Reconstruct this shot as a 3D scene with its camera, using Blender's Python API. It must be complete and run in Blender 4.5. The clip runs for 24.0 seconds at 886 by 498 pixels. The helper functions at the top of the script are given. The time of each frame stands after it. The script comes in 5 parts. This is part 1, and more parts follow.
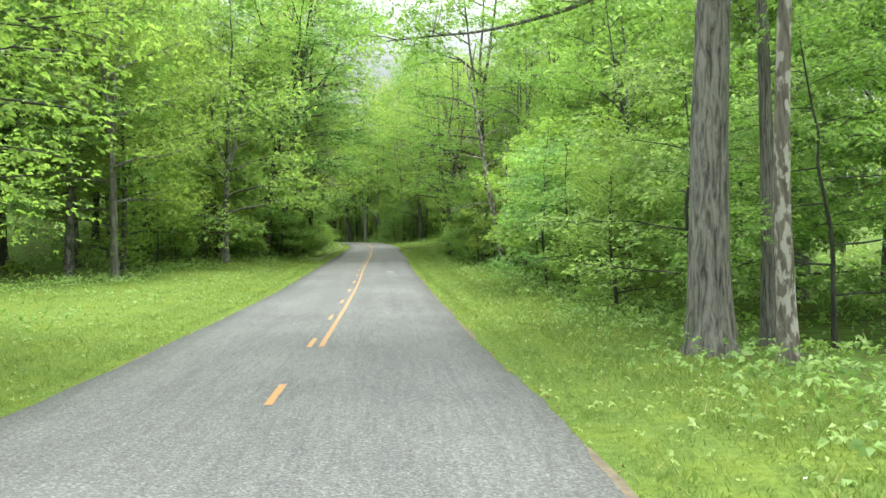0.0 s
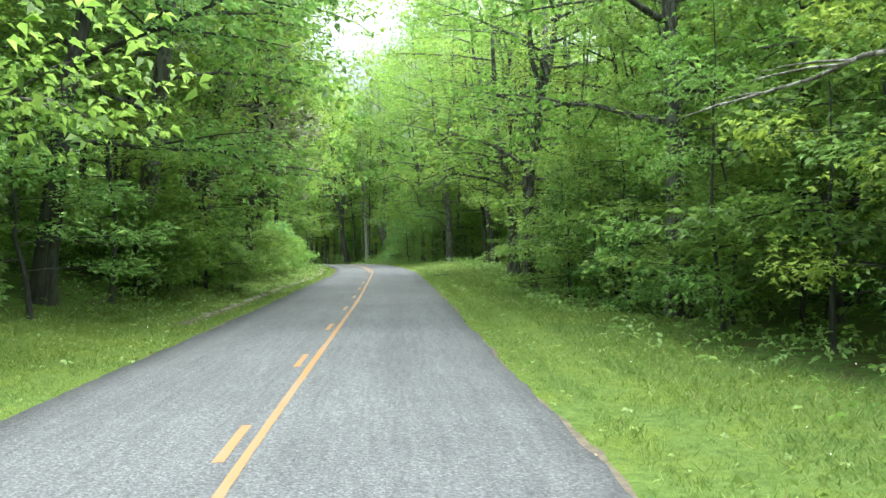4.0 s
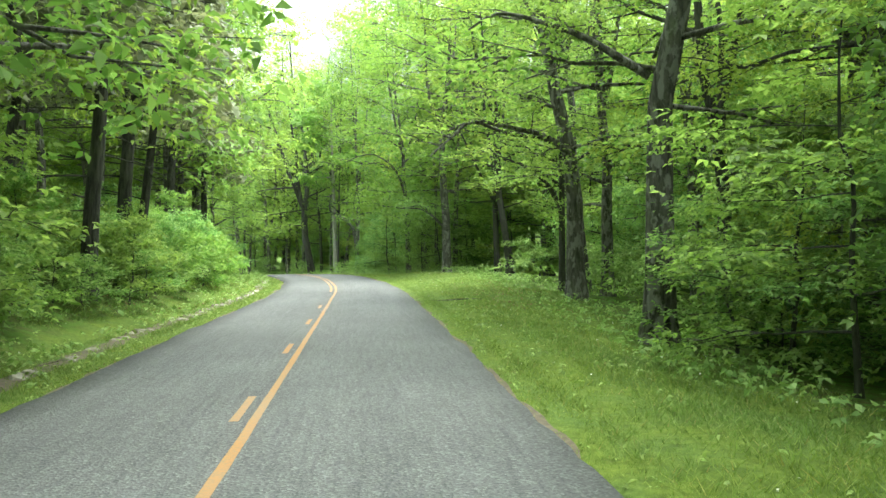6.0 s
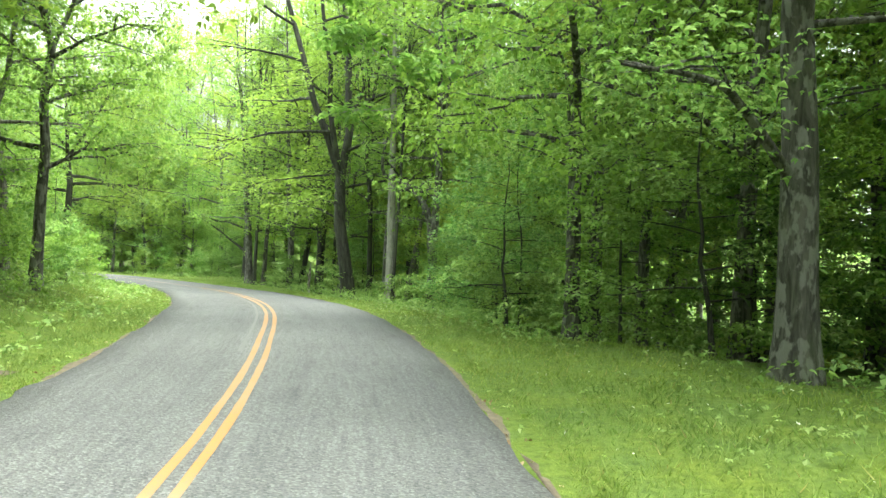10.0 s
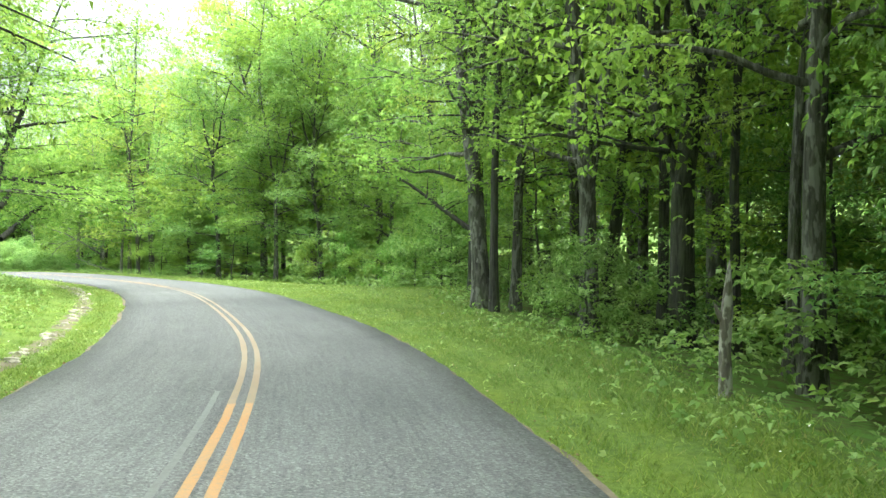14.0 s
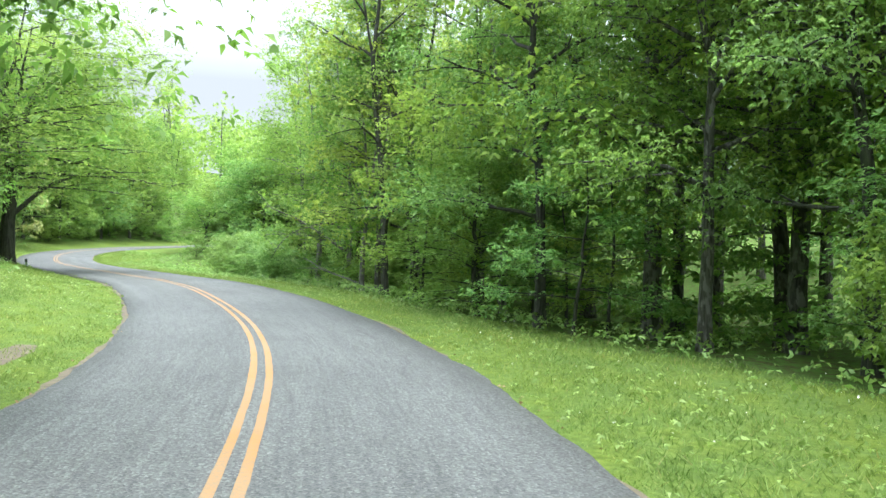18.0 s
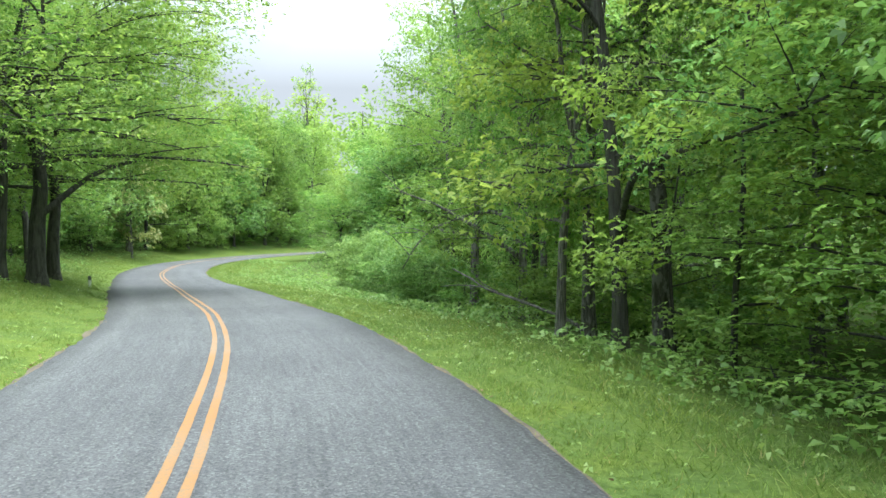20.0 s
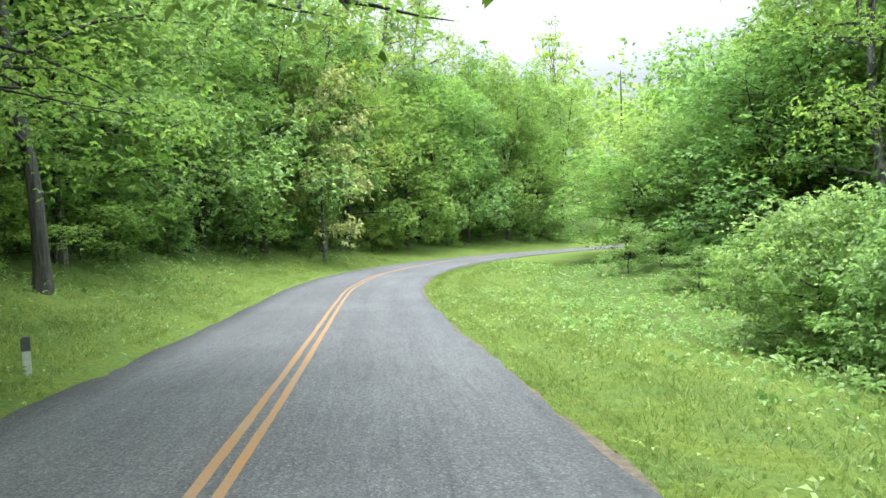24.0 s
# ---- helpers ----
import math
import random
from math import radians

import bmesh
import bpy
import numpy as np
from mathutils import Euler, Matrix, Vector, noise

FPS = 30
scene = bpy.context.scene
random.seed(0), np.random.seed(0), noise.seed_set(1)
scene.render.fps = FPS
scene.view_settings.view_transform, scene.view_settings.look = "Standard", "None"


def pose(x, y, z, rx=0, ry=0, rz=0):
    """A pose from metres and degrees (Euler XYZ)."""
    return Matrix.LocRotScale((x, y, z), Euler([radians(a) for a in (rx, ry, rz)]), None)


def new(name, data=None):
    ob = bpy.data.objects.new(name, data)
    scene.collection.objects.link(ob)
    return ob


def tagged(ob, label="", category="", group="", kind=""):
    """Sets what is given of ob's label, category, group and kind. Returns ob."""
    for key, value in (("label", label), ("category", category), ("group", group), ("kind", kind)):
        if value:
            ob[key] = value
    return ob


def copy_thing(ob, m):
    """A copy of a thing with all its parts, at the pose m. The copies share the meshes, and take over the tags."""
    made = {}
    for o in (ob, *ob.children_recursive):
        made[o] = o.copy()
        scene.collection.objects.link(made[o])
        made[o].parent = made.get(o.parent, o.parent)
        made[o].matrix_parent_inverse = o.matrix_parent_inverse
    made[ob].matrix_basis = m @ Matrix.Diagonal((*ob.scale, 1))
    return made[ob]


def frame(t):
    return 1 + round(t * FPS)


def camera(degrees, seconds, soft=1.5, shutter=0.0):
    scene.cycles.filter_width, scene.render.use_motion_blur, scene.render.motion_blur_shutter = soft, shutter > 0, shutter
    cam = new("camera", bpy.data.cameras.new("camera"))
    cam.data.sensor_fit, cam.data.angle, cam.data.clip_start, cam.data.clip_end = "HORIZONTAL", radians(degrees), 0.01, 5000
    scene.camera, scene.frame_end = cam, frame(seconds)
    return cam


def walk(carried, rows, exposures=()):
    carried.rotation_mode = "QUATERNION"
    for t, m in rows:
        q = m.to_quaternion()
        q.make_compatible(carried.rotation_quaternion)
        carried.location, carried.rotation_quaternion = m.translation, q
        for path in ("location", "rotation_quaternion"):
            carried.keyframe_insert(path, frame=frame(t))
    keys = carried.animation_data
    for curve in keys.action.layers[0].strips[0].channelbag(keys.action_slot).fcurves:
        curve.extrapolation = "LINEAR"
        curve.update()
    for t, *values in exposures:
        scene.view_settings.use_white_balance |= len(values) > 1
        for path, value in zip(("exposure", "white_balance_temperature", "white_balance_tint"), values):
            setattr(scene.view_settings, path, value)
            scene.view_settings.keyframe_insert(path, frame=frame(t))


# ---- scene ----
cam = camera(59.96, 24.0, soft=1.5)
# seconds, place, turn
PATH = [
    (0.0, pose(0.000, 0.000, 1.900, 89.502, 0.516, -0.001)),
    (0.5, pose(-0.264, 5.036, 1.833, 89.611, 1.383, -0.013)),
    (1.0, pose(-0.634, 10.043, 1.781, 89.882, 1.599, 0.420)),
    (1.5, pose(-1.058, 15.036, 1.743, 90.015, 1.334, 0.929)),
    (2.0, pose(-1.477, 20.022, 1.718, 90.344, 1.203, 1.196)),
    (2.5, pose(-1.878, 25.007, 1.715, 90.752, 1.163, 1.069)),
    (3.0, pose(-2.220, 29.976, 1.752, 90.683, 0.975, 0.951)),
    (3.5, pose(-2.568, 34.880, 1.831, 90.834, 1.202, 0.996)),
    (5.5, pose(-4.394, 54.542, 2.190, 91.655, -0.128, -0.959)),
    (6.0, pose(-4.569, 59.465, 2.310, 91.482, 0.733, -1.192)),
    (6.5, pose(-4.790, 64.399, 2.418, 91.562, 1.290, -0.690)),
    (7.0, pose(-5.125, 69.333, 2.542, 91.681, 1.271, -0.200)),
    (7.5, pose(-5.516, 74.266, 2.669, 92.080, 1.197, 0.120)),
    (8.0, pose(-5.865, 79.164, 2.790, 92.307, 0.587, 0.489)),
    (8.5, pose(-6.263, 84.021, 2.915, 92.558, -0.318, 1.093)),
    (9.0, pose(-6.672, 88.818, 3.053, 92.237, -1.021, 2.043)),
    (9.5, pose(-7.143, 93.570, 3.211, 91.841, -1.940, 3.327)),
    (11.5, pose(-10.787, 111.910, 3.979, 90.919, -1.630, 9.946)),
    (12.0, pose(-12.228, 116.546, 3.971, 90.392, -1.253, 11.930)),
    (12.5, pose(-13.817, 121.156, 3.927, 90.009, -0.992, 14.301)),
    (13.0, pose(-15.643, 125.733, 3.871, 90.005, -0.856, 16.972)),
    (13.5, pose(-17.664, 130.202, 3.810, 89.893, -0.139, 19.817)),
    (14.0, pose(-19.788, 134.491, 3.745, 89.883, 0.204, 22.678)),
    (14.5, pose(-22.027, 138.610, 3.674, 90.134, 0.167, 25.486)),
    (15.0, pose(-24.518, 142.528, 3.610, 90.305, 0.077, 28.306)),
    (15.5, pose(-27.166, 146.215, 3.572, 90.316, 0.301, 31.273)),
    (16.0, pose(-29.960, 149.651, 3.583, 90.360, -0.091, 34.435)),
    (16.5, pose(-32.864, 152.854, 3.616, 90.326, -0.805, 37.609)),
    (17.0, pose(-35.831, 155.861, 3.642, 90.222, -1.139, 40.370)),
    (17.5, pose(-38.971, 158.675, 3.671, 89.907, -1.256, 42.747)),
    (19.5, pose(-52.025, 168.701, 3.597, 89.951, 0.241, 53.112)),
    (20.0, pose(-55.623, 170.729, 3.633, 89.754, 0.579, 56.110)),
    (20.5, pose(-59.246, 172.507, 3.644, 89.849, 0.775, 59.095)),
    (21.0, pose(-62.899, 174.015, 3.662, 89.875, 0.898, 61.833)),
    (21.5, pose(-66.517, 175.294, 3.677, 89.804, 0.974, 64.335)),
    (22.0, pose(-70.055, 176.390, 3.666, 89.668, 0.912, 66.548)),
    (22.5, pose(-73.465, 177.376, 3.615, 89.474, 1.100, 68.630)),
    (23.0, pose(-76.838, 178.283, 3.543, 89.553, 1.501, 70.485)),
    (23.5, pose(-80.160, 179.124, 3.487, 89.895, 1.830, 72.069)),
    (24.0, pose(-83.313, 179.884, 3.485, 89.844, 1.773, 73.103)),
]
walk(cam, PATH, [(0.0, 1.25, 6800, 3), (1.5, 1.3, 6500, 5), (3.0, 1.42, 6000, 8), (6.0, 1.97, 6500, 2), (8.0, 2.12, 6700, 0), (9.5, 2.15, 6800, 1), (12.0, 2.15, 6300, 4), (13.0, 2.05, 6300, 4), (14.0, 2.08, 6500, 2), (16.0, 1.75, 6800, 0), (17.0, 1.6, 6300, 6), (20.0, 1.22, 6000, 7), (22.0, 1.18, 6000, 9), (23.0, 1.25, 6100, 10), (24.0, 1.35, 6100, 11)])

# ---- world, sun and exposure ----
SUN_AZ, SUN_EL = radians(80), radians(74)
world = bpy.data.worlds.new("sky")
scene.world = world
world.use_nodes = True
wn, wl = world.node_tree.nodes, world.node_tree.links
wn.clear()
sky = wn.new("ShaderNodeTexSky")
sky.sky_type, sky.sun_disc = "NISHITA", False
sky.sun_elevation, sky.sun_rotation = SUN_EL, SUN_AZ
sky.air_density, sky.dust_density = 1.0, 3.0
wcoord = wn.new("ShaderNodeTexCoord")
cloud = wn.new("ShaderNodeTexNoise")
cloud.inputs["Scale"].default_value, cloud.inputs["Detail"].default_value = 3.2, 7.0
cloud_ramp = wn.new("ShaderNodeValToRGB")
cloud_ramp.color_ramp.elements[0].position, cloud_ramp.color_ramp.elements[0].color = 0.34, (0.72, 0.72, 0.72, 1)
cloud_ramp.color_ramp.elements[1].position, cloud_ramp.color_ramp.elements[1].color = 0.6, (1, 1, 1, 1)
cloud_col = wn.new("ShaderNodeRGB")
cloud_col.outputs[0].default_value = (8.6, 9.0, 9.5, 1)
cmix = wn.new("ShaderNodeMix")
cmix.data_type = "RGBA"
wbg = wn.new("ShaderNodeBackground")
wbg.inputs["Strength"].default_value = 0.13
wout = wn.new("ShaderNodeOutputWorld")
wl.new(wcoord.outputs["Generated"], cloud.inputs["Vector"])
wl.new(cloud.outputs["Fac"], cloud_ramp.inputs["Fac"])
wl.new(cloud_ramp.outputs["Color"], cmix.inputs["Factor"])
wl.new(sky.outputs["Color"], cmix.inputs["A"])
# an overcast sky is about three times as bright overhead as at the horizon
wsep = wn.new("ShaderNodeSeparateXYZ")
wl.new(wcoord.outputs["Generated"], wsep.inputs[0])
lift = wn.new("ShaderNodeMapRange")
lift.inputs["From Min"].default_value, lift.inputs["From Max"].default_value = 0.2, 0.75
lift.inputs["To Min"].default_value, lift.inputs["To Max"].default_value = 0.28, 1.75
wl.new(wsep.outputs["Z"], lift.inputs["Value"])
dome = wn.new("ShaderNodeMix")
dome.data_type, dome.blend_type = "RGBA", "MULTIPLY"
dome.inputs["Factor"].default_value = 1.0
wl.new(cmix.outputs["Result"], dome.inputs["A"])
wl.new(lift.outputs[0], dome.inputs["B"])
wl.new(cloud_col.outputs[0], cmix.inputs["B"])
wl.new(dome.outputs["Result"], wbg.inputs["Color"])
wl.new(wbg.outputs[0], wout.inputs["Surface"])

sun_data = bpy.data.lights.new("sun", "SUN")
sun_data.energy, sun_data.angle, sun_data.color = 2.9, radians(40), (1.0, 0.97, 0.9)
sun = new("sun", sun_data)
# the sky's rotation runs clockwise from +y
sun_dir = Vector((math.sin(SUN_AZ) * math.cos(SUN_EL), math.cos(SUN_AZ) * math.cos(SUN_EL), math.sin(SUN_EL)))
sun.matrix_world = Matrix.Translation((0, 0, 80)) @ sun_dir.to_track_quat("Z", "Y").to_matrix().to_4x4()


# ---- materials ----
def mat_start(name):
    m = bpy.data.materials.new(name)
    m.use_nodes = True
    nt = m.node_tree
    return m, nt, nt.nodes["Principled BSDF"], nt.nodes["Material Output"]


def ramp(nt, fac, stops):
    r = nt.nodes.new("ShaderNodeValToRGB")
    e = r.color_ramp.elements
    while len(e) < len(stops):
        e.new(0.5)
    for el, (p, c) in zip(e, stops):
        el.position, el.color = p, (*c, 1)
    nt.links.new(fac, r.inputs["Fac"])
    return r.outputs["Color"]


def noise_tex(nt, vec, scale, detail=4.0, rough=0.55, dist=0.0):
    n = nt.nodes.new("ShaderNodeTexNoise")
    n.inputs["Scale"].default_value, n.inputs["Detail"].default_value = scale, detail
    n.inputs["Roughness"].default_value, n.inputs["Distortion"].default_value = rough, dist
    if vec is not None:
        nt.links.new(vec, n.inputs["Vector"])
    return n.outputs["Fac"]


def mixc(nt, fac, a, b, mode="MIX"):
    n = nt.nodes.new("ShaderNodeMix")
    n.data_type, n.blend_type = "RGBA", mode
    for val, key in ((fac, "Factor"), (a, "A"), (b, "B")):
        if isinstance(val, (int, float)):
            n.inputs[key].default_value = val
        elif isinstance(val, tuple):
            n.inputs[key].default_value = (*val, 1)
        else:
            nt.links.new(val, n.inputs[key])
    return n.outputs["Result"]


def mapped(nt, out, sx, sy, sz):
    n = nt.nodes.new("ShaderNodeMapping")
    n.inputs["Scale"].default_value = (sx, sy, sz)
    nt.links.new(out, n.inputs["Vector"])
    return n.outputs["Vector"]


def coords(nt, which="Object"):
    return nt.nodes.new("ShaderNodeTexCoord").outputs[which]


def world_pos(nt):
    return nt.nodes.new("ShaderNodeNewGeometry").outputs["Position"]


def bump(nt, bsdf, height, strength, distance):
    b = nt.nodes.new("ShaderNodeBump")
    b.inputs["Strength"].default_value, b.inputs["Distance"].default_value = strength, distance
    nt.links.new(height, b.inputs["Height"])
    nt.links.new(b.outputs["Normal"], bsdf.inputs["Normal"])


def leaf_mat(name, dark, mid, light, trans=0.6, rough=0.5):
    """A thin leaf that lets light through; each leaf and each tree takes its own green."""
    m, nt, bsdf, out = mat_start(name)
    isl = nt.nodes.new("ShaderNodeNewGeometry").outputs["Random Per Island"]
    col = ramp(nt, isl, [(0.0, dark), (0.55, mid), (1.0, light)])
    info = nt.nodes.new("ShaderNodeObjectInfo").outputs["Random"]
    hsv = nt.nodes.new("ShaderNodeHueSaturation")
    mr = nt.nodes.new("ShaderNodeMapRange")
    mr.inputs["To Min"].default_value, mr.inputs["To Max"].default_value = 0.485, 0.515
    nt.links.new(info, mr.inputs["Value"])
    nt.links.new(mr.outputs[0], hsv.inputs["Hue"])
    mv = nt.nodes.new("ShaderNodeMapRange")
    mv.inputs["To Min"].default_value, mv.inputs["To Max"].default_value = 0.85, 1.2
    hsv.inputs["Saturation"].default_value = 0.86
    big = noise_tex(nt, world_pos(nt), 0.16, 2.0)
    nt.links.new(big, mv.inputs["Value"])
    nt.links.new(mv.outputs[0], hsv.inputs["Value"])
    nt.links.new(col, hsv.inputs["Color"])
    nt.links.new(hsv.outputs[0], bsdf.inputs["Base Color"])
    bsdf.inputs["Roughness"].default_value = rough
    bsdf.inputs["Specular IOR Level"].default_value = 0.35
    tr = nt.nodes.new("ShaderNodeBsdfTranslucent")
    # the let-through tint goes above one, which lifts the leaves' brightness
    warm = mixc(nt, 0.5, hsv.outputs[0], (1.55, 1.52, 0.9), "MULTIPLY")
    nt.links.new(warm, tr.inputs["Color"])
    mx = nt.nodes.new("ShaderNodeMixShader")
    mx.inputs[0].default_value = trans
    nt.links.new(bsdf.outputs[0], mx.inputs[1])
    nt.links.new(tr.outputs[0], mx.inputs[2])
    nt.links.new(mx.outputs[0], out.inputs["Surface"])
    return m


def bark_mat(name, dark, light, furrow=9.0, moss=0.0, patch=None):
    m, nt, bsdf, out = mat_start(name)
    oc = coords(nt)
    grain = noise_tex(nt, mapped(nt, oc, furrow, furrow, furrow * 0.14), 1.0, 6.0, 0.65, 0.6)
    blot = noise_tex(nt, mapped(nt, oc, 0.9, 0.9, 0.5), 1.3, 3.0)
    col = ramp(nt, grain, [(0.36, dark), (0.6, light)])
    col = mixc(nt, blot, col, mixc(nt, 1.0, col, (0.62, 0.62, 0.6), "MULTIPLY"))
    if patch:
        big = noise_tex(nt, mapped(nt, oc, 4.5, 4.5, 2.0), 1.6, 5.0)
        col = mixc(nt, ramp(nt, big, [(0.5, (0, 0, 0)), (0.56, (1, 1, 1))]), col, patch)
    if moss:
        mo = noise_tex(nt, mapped(nt, oc, 2.0, 2.0, 0.7), 1.2, 5.0)
        col = mixc(nt, ramp(nt, mo, [(0.56, (0, 0, 0)), (0.75, (moss, moss, moss))]), col, (0.10, 0.13, 0.06))
    nt.links.new(col, bsdf.inputs["Base Color"])
    bsdf.inputs["Roughness"].default_value = 0.92
    bump(nt, bsdf, grain, 1.0, 0.09)
    return m


# greens set lighter than real leaves, brightness for the dark woods put into colour
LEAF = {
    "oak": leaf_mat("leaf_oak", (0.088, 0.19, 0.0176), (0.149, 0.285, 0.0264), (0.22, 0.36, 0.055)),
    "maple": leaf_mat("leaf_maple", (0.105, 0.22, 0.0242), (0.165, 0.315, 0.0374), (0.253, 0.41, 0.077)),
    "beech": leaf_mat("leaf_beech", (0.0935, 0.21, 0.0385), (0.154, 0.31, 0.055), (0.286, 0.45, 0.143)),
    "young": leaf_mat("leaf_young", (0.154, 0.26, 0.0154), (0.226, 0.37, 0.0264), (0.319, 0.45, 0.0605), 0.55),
    # greens darkened to stand in for shade under the trees
    "dark": leaf_mat("leaf_shaded", (0.0495, 0.11, 0.0198), (0.0935, 0.185, 0.033), (0.154, 0.27, 0.0605)),
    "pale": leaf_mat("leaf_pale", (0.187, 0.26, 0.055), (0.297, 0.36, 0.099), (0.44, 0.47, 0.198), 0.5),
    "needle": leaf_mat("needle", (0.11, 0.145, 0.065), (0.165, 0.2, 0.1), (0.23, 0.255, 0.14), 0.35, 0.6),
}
BARK = {
    "grey": bark_mat("bark_grey", (0.045, 0.043, 0.04), (0.26, 0.25, 0.23), 17.0, 0.35),
    "brown": bark_mat("bark_brown", (0.026, 0.026, 0.021), (0.105, 0.104, 0.088), 13.0, 0.6, (0.15, 0.15, 0.135)),
    "dark": bark_mat("bark_dark", (0.018, 0.019, 0.016), (0.074, 0.075, 0.062), 12.0, 0.6),
    "pale": bark_mat("bark_pale", (0.17, 0.165, 0.15), (0.4, 0.39, 0.355), 9.0, 0.25, (0.24, 0.235, 0.21)),
    "peeled": bark_mat("bark_peeled", (0.07, 0.06, 0.05), (0.2, 0.18, 0.155), 11.0, 0.3, (0.33, 0.315, 0.285)),
}


def grass_mat(name, root, mid, tip, trans=0.35):
    m, nt, bsdf, out = mat_start(name)
    isl = nt.nodes.new("ShaderNodeNewGeometry").outputs["Random Per Island"]
    col = ramp(nt, isl, [(0.0, root), (0.55, mid), (0.95, tip), (1.0, (0.34, 0.31, 0.14))])
    pos = world_pos(nt)
    patch = noise_tex(nt, pos, 0.35, 3.0)
    col = mixc(nt, ramp(nt, patch, [(0.38, (0, 0, 0)), (0.62, (0.55, 0.55, 0.55))]), col, mixc(nt, 1.0, col, (1.3, 1.12, 0.75), "MULTIPLY"))
    nt.links.new(col, bsdf.inputs["Base Color"])
    bsdf.inputs["Roughness"].default_value = 0.55
    bsdf.inputs["Specular IOR Level"].default_value = 0.3
    tr = nt.nodes.new("ShaderNodeBsdfTranslucent")
    nt.links.new(col, tr.inputs["Color"])
    mx = nt.nodes.new("ShaderNodeMixShader")
    mx.inputs[0].default_value = trans
    nt.links.new(bsdf.outputs[0], mx.inputs[1])
    nt.links.new(tr.outputs[0], mx.inputs[2])
    nt.links.new(mx.outputs[0], out.inputs["Surface"])
    return m


GRASS = grass_mat("grass_blade", (0.1, 0.17, 0.036), (0.155, 0.247, 0.054), (0.24, 0.32, 0.1), 0.45)
FORB = leaf_mat("forb_leaf", (0.12, 0.225, 0.035), (0.185, 0.31, 0.055), (0.28, 0.4, 0.11), 0.45)


def ground_mat():
    """Turf near the road and leaf litter under the trees; the vertex layer 'cover' says which grows where."""
    m, nt, bsdf, out = mat_start("ground_cover")
    pos = world_pos(nt)
    fine = noise_tex(nt, pos, 9.0, 6.0, 0.7)
    mid = noise_tex(nt, pos, 1.1, 4.0)
    turf = ramp(nt, fine, [(0.25, (0.042, 0.07, 0.017)), (0.5, (0.095, 0.147, 0.034)), (0.8, (0.16, 0.222, 0.063))])
    turf = mixc(nt, ramp(nt, mid, [(0.4, (0, 0, 0)), (0.65, (0.6, 0.6, 0.6))]), turf, mixc(nt, 1.0, turf, (1.35, 1.15, 0.7), "MULTIPLY"))
    litter = ramp(nt, fine, [(0.3, (0.035, 0.045, 0.015)), (0.55, (0.08, 0.09, 0.03)), (0.8, (0.15, 0.12, 0.06))])
    herb = ramp(nt, noise_tex(nt, pos, 3.0, 5.0, 0.7), [(0.42, (0, 0, 0)), (0.58, (1, 1, 1))])
    litter = mixc(nt, herb, litter, (0.08, 0.16, 0.03))
    att = nt.nodes.new("ShaderNodeAttribute")
    att.attribute_name = "cover"
    edge = nt.nodes.new("ShaderNodeMath")
    edge.operation = "ADD"
    n2 = nt.nodes.new("ShaderNodeMapRange")
    n2.inputs["To Min"].default_value, n2.inputs["To Max"].default_value = -0.3, 0.3
    nt.links.new(noise_tex(nt, pos, 0.8, 4.0), n2.inputs["Value"])
    nt.links.new(att.outputs["Fac"], edge.inputs[0])
    nt.links.new(n2.outputs[0], edge.inputs[1])
    col = mixc(nt, ramp(nt, edge.outputs[0], [(0.35, (0, 0, 0)), (0.65, (1, 1, 1))]), litter, turf)
    nt.links.new(col, bsdf.inputs["Base Color"])
    bsdf.inputs["Roughness"].default_value = 0.95
    bsdf.inputs["Specular IOR Level"].default_value = 0.1
    bump(nt, bsdf, fine, 0.8, 0.08)
    return m


